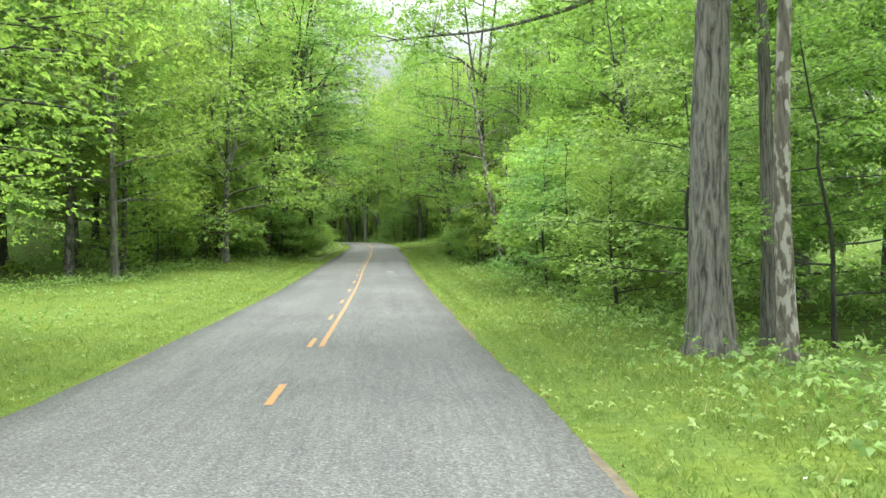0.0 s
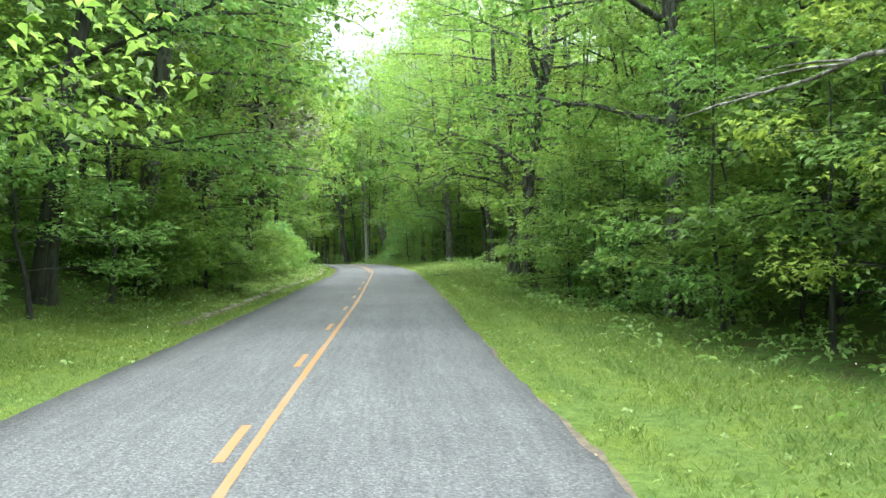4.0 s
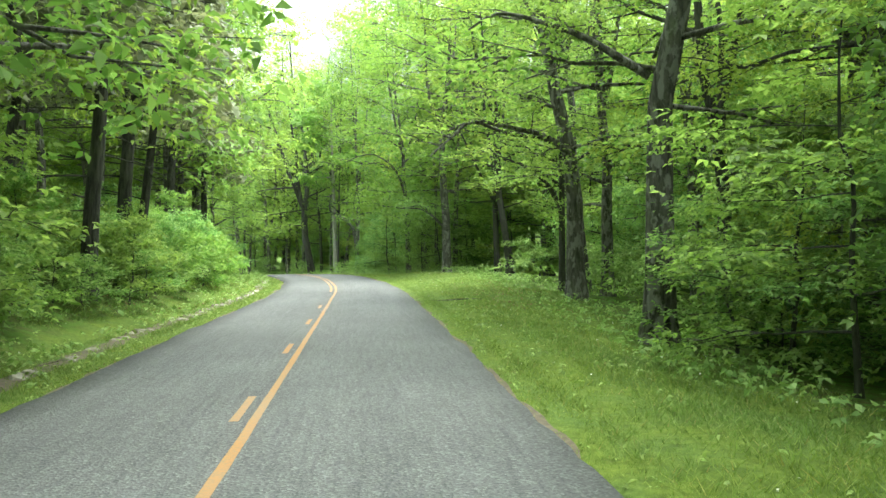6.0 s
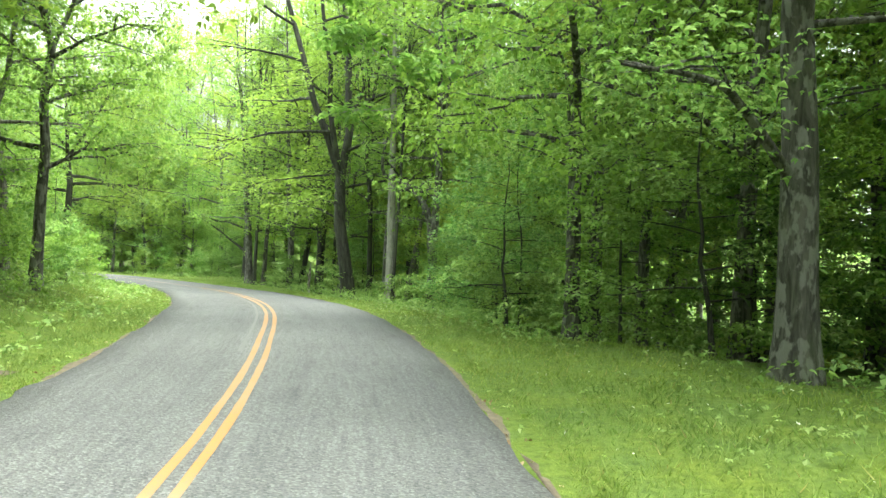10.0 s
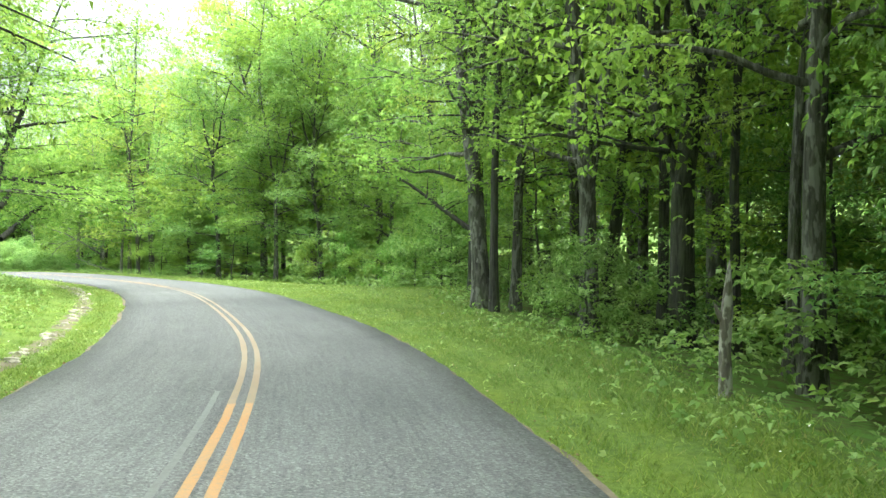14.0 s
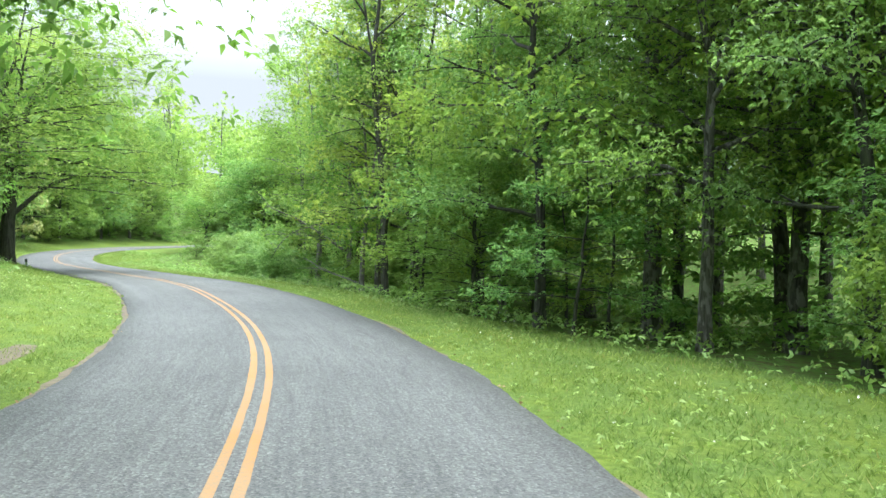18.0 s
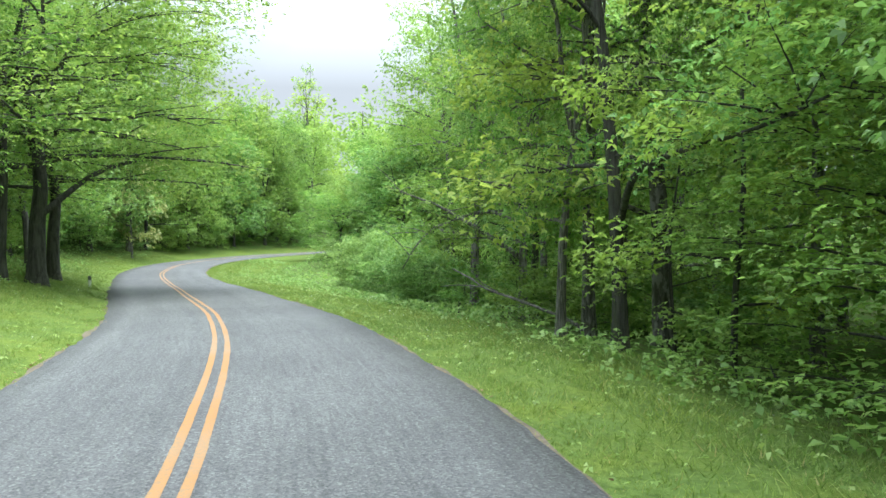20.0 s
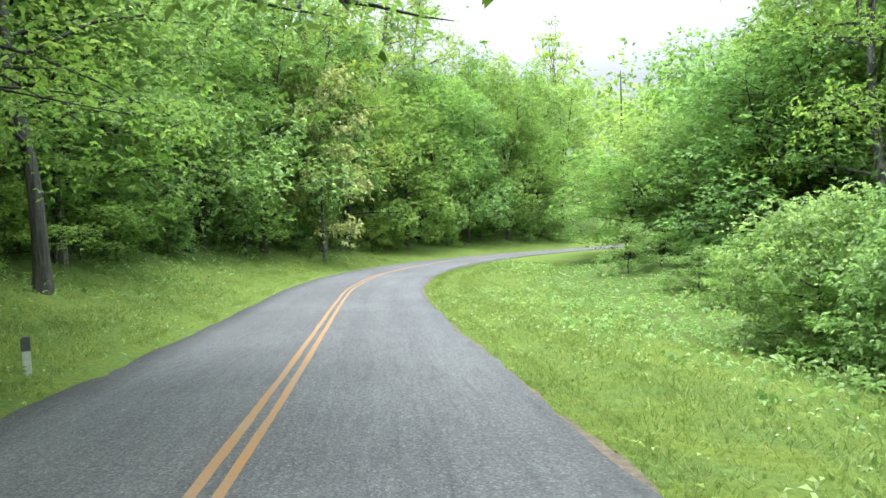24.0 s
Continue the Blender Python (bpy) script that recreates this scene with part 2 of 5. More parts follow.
def asphalt_mat():
    """Old chip-sealed asphalt: pale aggregate, worn wheel tracks and a darker seam along the middle."""
    m, nt, bsdf, out = mat_start("asphalt")
    uv = coords(nt, "UV")
    pos = world_pos(nt)
    vor = nt.nodes.new("ShaderNodeTexVoronoi")
    vor.inputs["Scale"].default_value = 46.0
    nt.links.new(pos, vor.inputs["Vector"])
    chip = nt.nodes.new("ShaderNodeSeparateColor")
    nt.links.new(vor.outputs["Color"], chip.inputs[0])
    col = ramp(nt, chip.outputs[0], [(0.0, (0.06, 0.062, 0.064)), (0.5, (0.094, 0.098, 0.1)), (0.85, (0.115, 0.12, 0.122)), (1.0, (0.165, 0.17, 0.168))])
    streak = noise_tex(nt, mapped(nt, uv, 1.7, 0.06, 1.0), 1.0, 5.0, 0.6)
    col = mixc(nt, 1.0, col, ramp(nt, streak, [(0.3, (0.85, 0.85, 0.86)), (0.5, (1.0, 1.0, 1.0)), (0.7, (1.1, 1.1, 1.09))]), "MULTIPLY")
    wear = noise_tex(nt, mapped(nt, uv, 13.0, 0.8, 1.0), 1.0, 4.0, 0.7)
    col = mixc(nt, 1.0, col, ramp(nt, wear, [(0.32, (0.78, 0.78, 0.79)), (0.5, (1.0, 1.0, 1.0)), (0.68, (1.12, 1.12, 1.12))]), "MULTIPLY")
    # the asphalt is darker along a stretch in the bend, easing in and out
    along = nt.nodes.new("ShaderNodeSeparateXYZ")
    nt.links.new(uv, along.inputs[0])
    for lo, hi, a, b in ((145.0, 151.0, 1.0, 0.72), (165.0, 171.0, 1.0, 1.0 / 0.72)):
        darken = nt.nodes.new("ShaderNodeMapRange")
        darken.inputs["From Min"].default_value, darken.inputs["From Max"].default_value = lo, hi
        darken.inputs["To Min"].default_value, darken.inputs["To Max"].default_value = a, b
        nt.links.new(along.outputs["Y"], darken.inputs["Value"])
        col = mixc(nt, 1.0, col, darken.outputs[0], "MULTIPLY")
    blot = noise_tex(nt, pos, 0.22, 4.0)
    col = mixc(nt, 1.0, col, ramp(nt, blot, [(0.35, (0.84, 0.84, 0.85)), (0.65, (1.1, 1.1, 1.1))]), "MULTIPLY")
    nt.links.new(col, bsdf.inputs["Base Color"])
    bsdf.inputs["Roughness"].default_value = 0.82
    bsdf.inputs["Specular IOR Level"].default_value = 0.3
    bump(nt, bsdf, vor.outputs["Distance"], 0.7, 0.012)
    return m


def plain_mat(name, a, b, scale, rough=0.8, bumpy=0.3, metal=0.0):
    m, nt, bsdf, out = mat_start(name)
    oc = world_pos(nt)
    n = noise_tex(nt, oc, scale, 5.0, 0.65)
    nt.links.new(ramp(nt, n, [(0.3, a), (0.7, b)]), bsdf.inputs["Base Color"])
    bsdf.inputs["Roughness"].default_value = rough
    bsdf.inputs["Metallic"].default_value = metal
    bump(nt, bsdf, n, bumpy, 0.02)
    return m


GROUND, ASPHALT = ground_mat(), asphalt_mat()


def paint_mat(name, worn, fresh):
    m, nt, bsdf, out = mat_start(name)
    pos = world_pos(nt)
    n = noise_tex(nt, pos, 26.0, 5.0, 0.7)
    big = noise_tex(nt, pos, 0.5, 3.0)
    col = ramp(nt, n, [(0.3, worn), (0.55, fresh)])
    col = mixc(nt, ramp(nt, big, [(0.4, (0, 0, 0)), (0.7, (0.45, 0.45, 0.45))]), col, (0.2, 0.18, 0.135))
    nt.links.new(col, bsdf.inputs["Base Color"])
    bsdf.inputs["Roughness"].default_value = 0.7
    bump(nt, bsdf, n, 0.4, 0.004)
    return m


YELLOW = paint_mat("yellow_paint", (0.15, 0.108, 0.06), (0.28, 0.128, 0.028))
WHITE = paint_mat("white_paint", (0.35, 0.35, 0.34), (0.58, 0.58, 0.56))
YELLOW_WORN = paint_mat("worn_yellow_paint", (0.085, 0.076, 0.062), (0.15, 0.095, 0.048))
OLDLINE = plain_mat("worn_seam", (0.085, 0.088, 0.088), (0.125, 0.128, 0.127), 14.0, 0.85, 0.3)
STONE = plain_mat("fieldstone", (0.16, 0.145, 0.12), (0.36, 0.335, 0.29), 5.0, 0.9, 0.6)
SOIL = plain_mat("soil", (0.06, 0.048, 0.034), (0.15, 0.12, 0.085), 7.0, 0.95, 0.7)
LITTER = leaf_mat("leaf_litter", (0.13, 0.075, 0.035), (0.24, 0.14, 0.075), (0.36, 0.27, 0.17), 0.15, 0.8)
PETAL = plain_mat("petal", (0.72, 0.72, 0.66), (0.82, 0.82, 0.78), 3.0, 0.6, 0.0)
POSTWOOD = plain_mat("post_wood", (0.05, 0.055, 0.06), (0.12, 0.13, 0.14), 20.0, 0.8, 0.3)
POSTWHITE = plain_mat("post_face", (0.5, 0.52, 0.52), (0.66, 0.68, 0.68), 20.0, 0.6, 0.1)
BLACKMARK = plain_mat("black_mark", (0.012, 0.012, 0.013), (0.02, 0.02, 0.022), 20.0, 0.6, 0.0)

# ---- the plan in numbers ----
ROAD_STRAIGHT = [(-0.4, -60, 0.1), (-0.9, -30, 0.05), (-1.3, -8, 0.03), (-1.79, 5.9, -0.03), (-2.55, 16, -0.09), (-3.3, 25.8, -0.09), (-4.05, 35.6, 0.01), (-5.1, 48, 0.24),
                 (-6.35, 65.3, 0.63), (-7.15, 75.2, 0.89), (-8.0, 85.2, 1.13), (-8.9, 94.6, 1.38), (-10.6, 105, 1.68), (-12.6, 113.5, 1.9)]
ROAD_BEND = [(-15.3, 122, 2.0), (-19.2, 130.8, 1.93), (-23.8, 139.2, 1.83), (-29.0, 146.8, 1.75), (-34.75, 153.2, 1.78), (-40.8, 159, 1.83), (-47.6, 164.4, 1.82),
             (-54.4, 168.8, 1.8), (-61.3, 172.1, 1.83), (-68.7, 174.8, 1.88), (-75.9, 176.8, 1.85), (-82.7, 178.4, 1.76)]
ROAD_BEYOND = [(-92, 180.4, 1.68), (-100.1, 182.05, 1.6), (-111.3, 184.4, 1.6), (-117.4, 186, 1.78), (-124.8, 188.9, 2.05), (-131.5, 193, 2.3), (-137.8, 198.2, 2.5),
               (-143.6, 204.6, 2.7), (-148.5, 211.5, 2.85), (-153, 221, 3.1), (-156, 236, 3.6), (-157, 290, 5)]
ROAD = ROAD_STRAIGHT + ROAD_BEND + ROAD_BEYOND
LEFT_LAND = [(-60, 0, 0, .05, .1, .6, 5), (0, 0, 0, .05, .1, .6, 5), (30, 0, 0, .05, .1, .8, 6), (48, 0, .05, .15, .6, 3, 10), (63, -.05, .35, 1.3, 3.5, 8, 18), (73, -.12, 1.0, 2.2, 4.5, 9, 20),
             (100, -.12, 1.0, 2.2, 4.8, 9, 20), (115, -.05, .6, 1.6, 4, 8, 20), (143, -.1, .5, 1.3, 3, 6, 12), (170, -.05, .3, .9, 2, 4, 10), (195, .1, .45, 1.0, 2, 4, 10),
             (212, .3, .75, 1.4, 2.6, 5, 12), (225, .55, 1.1, 1.9, 3.6, 8, 18), (250, .25, .7, 1.9, 5, 11, 22), (330, .25, .7, 1.9, 5, 11, 22)]
RIGHT_LAND = [(-60, 0, 0, -.12, -.2, 0, 5), (0, .01, 0, -.15, -.2, 0, 5), (30, .02, .02, -.05, -.2, -.5, 4), (48, .03, .05, 0, -.1, 0, 4), (62, .03, -.1, -.3, -.4, 0, 4), (75, .02, -.28, -.55, -.6, 0, 5),
              (86, .06, 0, -.15, -.5, 0, 6), (95, .1, .25, .05, -.5, .5, 8), (104, .12, .35, .25, -.1, 1, 10),
              (115, 0, 0, -.3, -.8, -1, 5), (125, -.05, -.3, -.9, -2, -1, 12), (143, -.05, -.35, -1, -1.8, 0, 12), (165, 0, .1, .1, -.5, 1.5, 12), (190, -.05, -.3, -.7, -1.2, 1, 12),
              (225, -.1, -.4, -.9, -1.2, 2, 12), (260, -.1, -.2, -.4, 0.5, 4, 14), (330, -.1, -.2, -.4, 0.5, 4, 14)]
VERGE_RIGHT = [(-60, 6), (0, 6), (20, 7.2), (48, 7.0), (75, 7.5), (90, 9), (105, 9), (115, 7), (125, 5.8), (143, 6.2), (153, 7.2), (165, 10), (175, 10), (190, 7.2), (205, 7.2), (225, 9.5), (250, 9), (330, 7)]
VERGE_LEFT = [(-60, 16), (25, 16), (42, 11), (55, 8), (70, 5.4), (100, 5.4), (115, 5.6), (130, 5.6), (145, 6.2), (165, 6.8), (190, 8), (225, 9), (250, 8.5), (275, 7), (330, 6)]
# where the asphalt ends on the left, and how far the centre lines stand right of the middle
EDGE_LEFT = [(-60, 3.1), (40, 3.0), (70, 2.85), (85, 2.65), (98, 2.42), (106, 2.36), (120, 2.85), (130, 2.95), (150, 3.1), (165, 2.7), (174, 2.5), (184, 2.5), (196, 2.55), (206, 2.4), (216, 2.7), (226, 3.1), (330, 3.1)]
LINE_SHIFT = [(-60, 0), (90, 0), (98, .1), (106, .1), (114, 0), (165, 0), (173, .1), (182, .1), (196, .03), (202, .1), (208, .16), (214, .08), (219, 0), (232, 0), (330, 0)]


# ---- helpers for meshes ----
def mesh_from(name, verts, faces, material, smooth=False):
    """A mesh of n-sided faces (all of one n) from arrays."""
    verts, faces = np.asarray(verts, np.float32), np.asarray(faces, np.int32)
    me = bpy.data.meshes.new(name)
    n = faces.shape[1]
    me.vertices.add(len(verts))
    me.vertices.foreach_set("co", verts.ravel())
    me.loops.add(faces.size)
    me.loops.foreach_set("vertex_index", faces.ravel())
    me.polygons.add(len(faces))
    me.polygons.foreach_set("loop_start", np.arange(0, faces.size, n, dtype=np.int32))
    me.update(calc_edges=True)
    if smooth:
        me.polygons.foreach_set("use_smooth", np.ones(len(faces), bool))
    me.materials.append(material)
    return me


def part(name, me, parent, label=""):
    ob = new(name, me)
    ob.parent = parent
    return tagged(ob, label) if label else ob


def bm_mesh(name, bm, material, smooth=False):
    me = bpy.data.meshes.new(name)
    if smooth:
        for f in bm.faces:
            f.smooth = True
    bm.to_mesh(me)
    bm.free()
    me.materials.append(material)
    return me


# ---- the road's line: x, y, z of its middle ----
def spline(pts, step=0.5):
    p = np.array(pts, float)
    p = np.vstack([2 * p[0] - p[1], p, 2 * p[-1] - p[-2]])
    out = []
    for a, b, c, d in zip(p[:-3], p[1:-2], p[2:-1], p[3:]):
        n = max(2, int(np.linalg.norm(c - b) / step))
        t = (np.arange(n) / n)[:, None]
        out.append(0.5 * (2 * b + (c - a) * t + (2 * a - 5 * b + 4 * c - d) * t ** 2 + (3 * b - a - 3 * c + d) * t ** 3))
    return np.vstack([*out, p[-2:-1]])


LINE = spline(ROAD)
SEG = np.r_[0, np.cumsum(np.linalg.norm(np.diff(LINE[:, :2], axis=0), axis=1))]
S_ZERO = SEG[np.argmin(np.linalg.norm(LINE[:, :2] - np.array([-1.6, 0.0]), axis=1))]
STA = SEG - S_ZERO
TAN = np.gradient(LINE[:, :2], axis=0)
TAN /= np.linalg.norm(TAN, axis=1)[:, None]
NOR = np.c_[TAN[:, 1], -TAN[:, 0]]
HALF = 3.15


def on_road(s, d, up=0.0):
    """Places at station s along the road and d metres to the right of its middle."""
    s, d = np.asarray(s, float), np.asarray(d, float)
    x, y, z = (np.interp(s, STA, LINE[:, k]) for k in range(3))
    nx, ny = np.interp(s, STA, NOR[:, 0]), np.interp(s, STA, NOR[:, 1])
    ln = np.hypot(nx, ny)
    return np.stack([x + nx / ln * d, y + ny / ln * d, z - 0.00 + up + 0 * d], -1)


def rim(s, d):
    """Offsets from the middle, drawn in on the left to where the asphalt ends."""
    t = np.array(EDGE_LEFT)
    left, a = np.interp(s, t[:, 0], t[:, 1]), -np.asarray(d, float)
    drawn = np.where(a <= HALF, a * left / HALF, np.where(a < 5, left + (a - HALF) * (5 - left) / (5 - HALF), a))
    return np.where(a > 0, -drawn, -a)


def station(xy):
    """Station and distance to the right for places in the plan."""
    xy = np.atleast_2d(np.asarray(xy, float))
    s, d = np.empty(len(xy)), np.empty(len(xy))
    for i in range(0, len(xy), 4000):
        q = xy[i:i + 4000]
        k = ((q[:, None, :] - LINE[None, ::2, :2]) ** 2).sum(-1).argmin(1) * 2
        off = q - LINE[k, :2]
        s[i:i + 4000] = STA[k] + (off * TAN[k]).sum(1).clip(-1, 1)
        side = (off * NOR[k]).sum(1)
        d[i:i + 4000] = np.sign(side) * np.linalg.norm(off, axis=1)
    return s, d


# ---- the lie of the land beside the road: station, then height at 5, 7, 10, 20 and 45 m from the middle ----
LEFT = np.array(LEFT_LAND)
RIGHT = np.array(RIGHT_LAND)
OFFS = np.array([0, 3.3, 5, 7, 10, 20, 45, 120, 3000.0])


def smooth_noise(x, y, scale, seed):
    a = np.sin(x / scale * 1.0 + seed) * np.cos(y / scale * 1.3 + seed * 2.1)
    b = np.sin((x + y) / scale * 2.3 + seed * 3.7) * np.sin((x - y) / scale * 1.9 + seed * 1.3)
    return 0.6 * a + 0.4 * b


def land(xy):
    """Height of the ground."""
    xy = np.atleast_2d(np.asarray(xy, float))
    s, d = station(xy)
    z = np.interp(s, STA, LINE[:, 2])
    out = np.zeros(len(xy))
    for table, m in ((LEFT, d < 0), (RIGHT, d >= 0)):
        if not m.any():
            continue
        ad, ss = np.abs(d[m]), s[m]
        cols = [np.full(len(ss), -0.06), np.full(len(ss), -0.06)] + [np.interp(ss, table[:, 0], table[:, k]) for k in range(1, 7)]
        cols.append(cols[-1])
        k = np.clip(np.searchsorted(OFFS, ad) - 1, 0, len(OFFS) - 2)
        c = np.array(cols)
        i = np.arange(len(ss))
        f = (ad - OFFS[k]) / (OFFS[k + 1] - OFFS[k])
        out[m] = c[k, i] * (1 - f) + c[k + 1, i] * f
    rough = np.clip((np.abs(d) - 3.8) / 4, 0, 1)
    far = np.clip((np.abs(d) - 30) / 60, 0, 1)
    return z + out + rough * (0.10 * smooth_noise(xy[:, 0], xy[:, 1], 2.1, 1.0) + 0.16 * smooth_noise(xy[:, 0], xy[:, 1], 5.3, 2.0)) + far * 2.5 * smooth_noise(xy[:, 0], xy[:, 1], 31.0, 4.0)


def verge(s, side):
    """How far from the road's middle the mown verge ends and the wood begins."""
    t = VERGE_LEFT if side < 0 else VERGE_RIGHT
    t = np.array(t)
    return np.interp(s, t[:, 0], t[:, 1])


def axis_steps(lo, hi, step):
    a = list(np.arange(lo, hi + step / 2, step))
    g = step
    while a[-1] < hi + 2600:
        g *= 1.35
        a.append(a[-1] + g)
    g = step
    while a[0] > lo - 2600:
        g *= 1.35
        a.insert(0, a[0] - g)
    return np.array(a)


gx, gy = axis_steps(-175, 45, 1.2), axis_steps(-12, 250, 1.2)
GX, GY = np.meshgrid(gx, gy)
gxy = np.c_[GX.ravel(), GY.ravel()]
gz = land(gxy)
ni, nj = len(gy), len(gx)
idx = np.arange(ni * nj).reshape(ni, nj)
quads = np.stack([idx[:-1, :-1], idx[:-1, 1:], idx[1:, 1:], idx[1:, :-1]], -1).reshape(-1, 4)
gme = mesh_from("ground", np.c_[gxy, gz], quads, GROUND, True)
gs, gd = station(gxy)
edge_of = np.where(gd < 0, verge(gs, -1), verge(gs, 1))
cover = np.clip(0.5 + (edge_of - np.abs(gd)) / 3.0, 0, 1)
lay = gme.attributes.new("cover", "FLOAT", "POINT")
lay.data.foreach_set("value", cover.astype(np.float32))
tagged(new("ground", gme), "mown green verge turning to leaf litter under woods", "ground", kind="structure")


# ---- road ----
def strip(name, s0, s1, d0, d1, up, material, step=0.5, wob=0.0, cols=2, thick=0.0, seed=0):
    """A strip along the road between two offsets, with uv in metres."""
    n = max(2, int((s1 - s0) / step) + 1)
    s = np.linspace(s0, s1, n)
    ds = np.linspace(d0, d1, cols)
    rg = np.random.RandomState(seed)
    vs = []
    for k, d in enumerate(ds):
        w = np.zeros(n)
        if wob and k in (0, cols - 1):
            w = wob * (np.convolve(rg.randn(n + 6), np.ones(7) / 2.65, "valid") * 0.6 + 0.5 * rg.randn(n) * 0.5)
        crown = 0.03 * (1 - (d / HALF) ** 2) if abs(d) <= HALF + 0.3 else 0.0
        t = np.array(LINE_SHIFT)
        at_d = rim(s, d + w) if name in ("road", "shoulder") else d + w + np.interp(s, t[:, 0], t[:, 1])
        vs.append(on_road(s, at_d, up + crown))
    if thick:
        for k in (cols - 1, 0):
            low = vs[k].copy()
            low[:, 2] -= thick
            vs.append(low) if k else vs.append(low)
    cc = len(vs)
    v = np.stack(vs, 1).reshape(-1, 3)
    ids = np.arange(n * cc).reshape(n, cc)
    f = [np.stack([ids[:-1, k], ids[:-1, k + 1], ids[1:, k + 1], ids[1:, k]], -1) for k in range(cols - 1)]
    if thick:
        f.append(np.stack([ids[:-1, cols - 1], ids[:-1, cols], ids[1:, cols], ids[1:, cols - 1]], -1))
        f.append(np.stack([ids[:-1, cols + 1], ids[:-1, 0], ids[1:, 0], ids[1:, cols + 1]], -1))
    f = np.vstack(f)
    me = mesh_from(name, v, f, material, True)
    uvs = np.stack([np.broadcast_to(np.r_[ds, ds[-1:], ds[:1]][:cc], (n, cc)), np.broadcast_to(s[:, None], (n, cc))], -1).reshape(-1, 2)
    ul = me.uv_layers.new(name="uv")
    ul.data.foreach_set("uv", uvs[f.ravel()].astype(np.float32).ravel())
    return me


S_END = STA[-1] - 1
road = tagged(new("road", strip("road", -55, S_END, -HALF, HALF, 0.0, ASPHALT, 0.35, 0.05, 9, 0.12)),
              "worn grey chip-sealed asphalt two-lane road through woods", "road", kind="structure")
# a narrow band of soil and old leaves where the turf meets the asphalt
tagged(new("shoulder", strip("shoulder", -55, S_END, HALF - 0.05, HALF + 0.07, -0.035, SOIL, 0.3, 0.07, 3, 0.0, 5)),
       "narrow brown band of soil beside the asphalt", "soil", kind="structure")
tagged(new("shoulder", strip("shoulder", -55, S_END, -HALF - 0.07, -HALF + 0.05, -0.035, SOIL, 0.3, 0.07, 3, 0.0, 6)),
       "narrow brown band of soil beside the asphalt", "soil", kind="structure")

LINE_W, LINE_GAP = 0.098, 0.12


def marking(s0, s1, d, material=YELLOW, w=LINE_W, label="worn yellow centre line painted on the asphalt", name="centre_line", seed=0):
    me = strip(name, s0, s1, d - w / 2, d + w / 2, 0.005, material, 0.25, 0.006, 2, 0.0, seed)
    return tagged(new(name, me), label, "road marking", "yellow centre lines" if material is YELLOW else "", kind="structure")


# ---- trees ----
def tube(pts, radii, sides):
    """Verts and quads of a tube through points."""
    pts = np.asarray(pts, float)
    n = len(pts)
    t = np.gradient(pts, axis=0)
    t /= np.linalg.norm(t, axis=1)[:, None] + 1e-9
    ref = np.where(np.abs(t[:, 2:3]) > 0.9, [[1.0, 0, 0]], [[0, 0, 1.0]])
    a = np.cross(t, ref)
    a /= np.linalg.norm(a, axis=1)[:, None] + 1e-9
    b = np.cross(t, a)
    ang = np.arange(sides) / sides * 2 * np.pi
    r = np.asarray(radii)[:, None, None]
    v = pts[:, None, :] + r * (np.cos(ang)[None, :, None] * a[:, None, :] + np.sin(ang)[None, :, None] * b[:, None, :])
    ids = np.arange(n * sides).reshape(n, sides)
    nx = np.roll(ids, -1, axis=1)
    f = np.stack([ids[:-1], nx[:-1], nx[1:], ids[1:]], -1).reshape(-1, 4)
    return v.reshape(-1, 3), f


class Wood:
    """Collects tubes into one mesh."""

    def __init__(self):
        self.v, self.f, self.n = [], [], 0

    def add(self, pts, radii, sides):
        v, f = tube(pts, radii, sides)
        self.v.append(v)
        self.f.append(f + self.n)
        self.n += len(v)

    def mesh(self, name, material):
        return mesh_from(name, np.vstack(self.v), np.vstack(self.f), material, True)


def sprays(cen, out, size, rg, leaves=3, flat=0.45, width=0.5):
    """Small twigs of leaves: at each centre a fan of kite-shaped leaves. Returns verts and quads."""
    n = len(cen)
    u = out + 0.75 * rg.randn(n, 3)
    u[:, 2] = u[:, 2] * flat - 0.12
    u /= np.linalg.norm(u, axis=1)[:, None] + 1e-9
    up = np.array([0, 0, 1.0]) + flat * rg.randn(n, 3)
    w = np.cross(u, up)
    w /= np.linalg.norm(w, axis=1)[:, None] + 1e-9
    nn = np.cross(w, u)
    size = size * rg.uniform(0.65, 1.35, n)
    vs = []
    for k in range(leaves):
        a = (k - (leaves - 1) / 2) * 1.0 + 0.35 * rg.randn(n)
        dirn = np.cos(a)[:, None] * u + np.sin(a)[:, None] * w
        side = -np.sin(a)[:, None] * u + np.cos(a)[:, None] * w
        ln = (size * rg.uniform(0.75, 1.2, n))[:, None]
        tilt = (0.25 * rg.randn(n))[:, None]
        base = cen + 0.12 * ln * dirn
        tip = base + ln * (dirn * 0.95 - nn * 0.28) + tilt * ln * side
        midp = base + 0.5 * ln * dirn
        wd = width * 0.5 * ln
        fold = 0.1 * ln * nn
        vs.append(np.stack([base, midp + wd * side + fold, tip, midp - wd * side + fold], 1))
    v = np.concatenate(vs, 1).reshape(-1, 3)
    f = np.arange(len(v)).reshape(-1, 4)
    return v, f


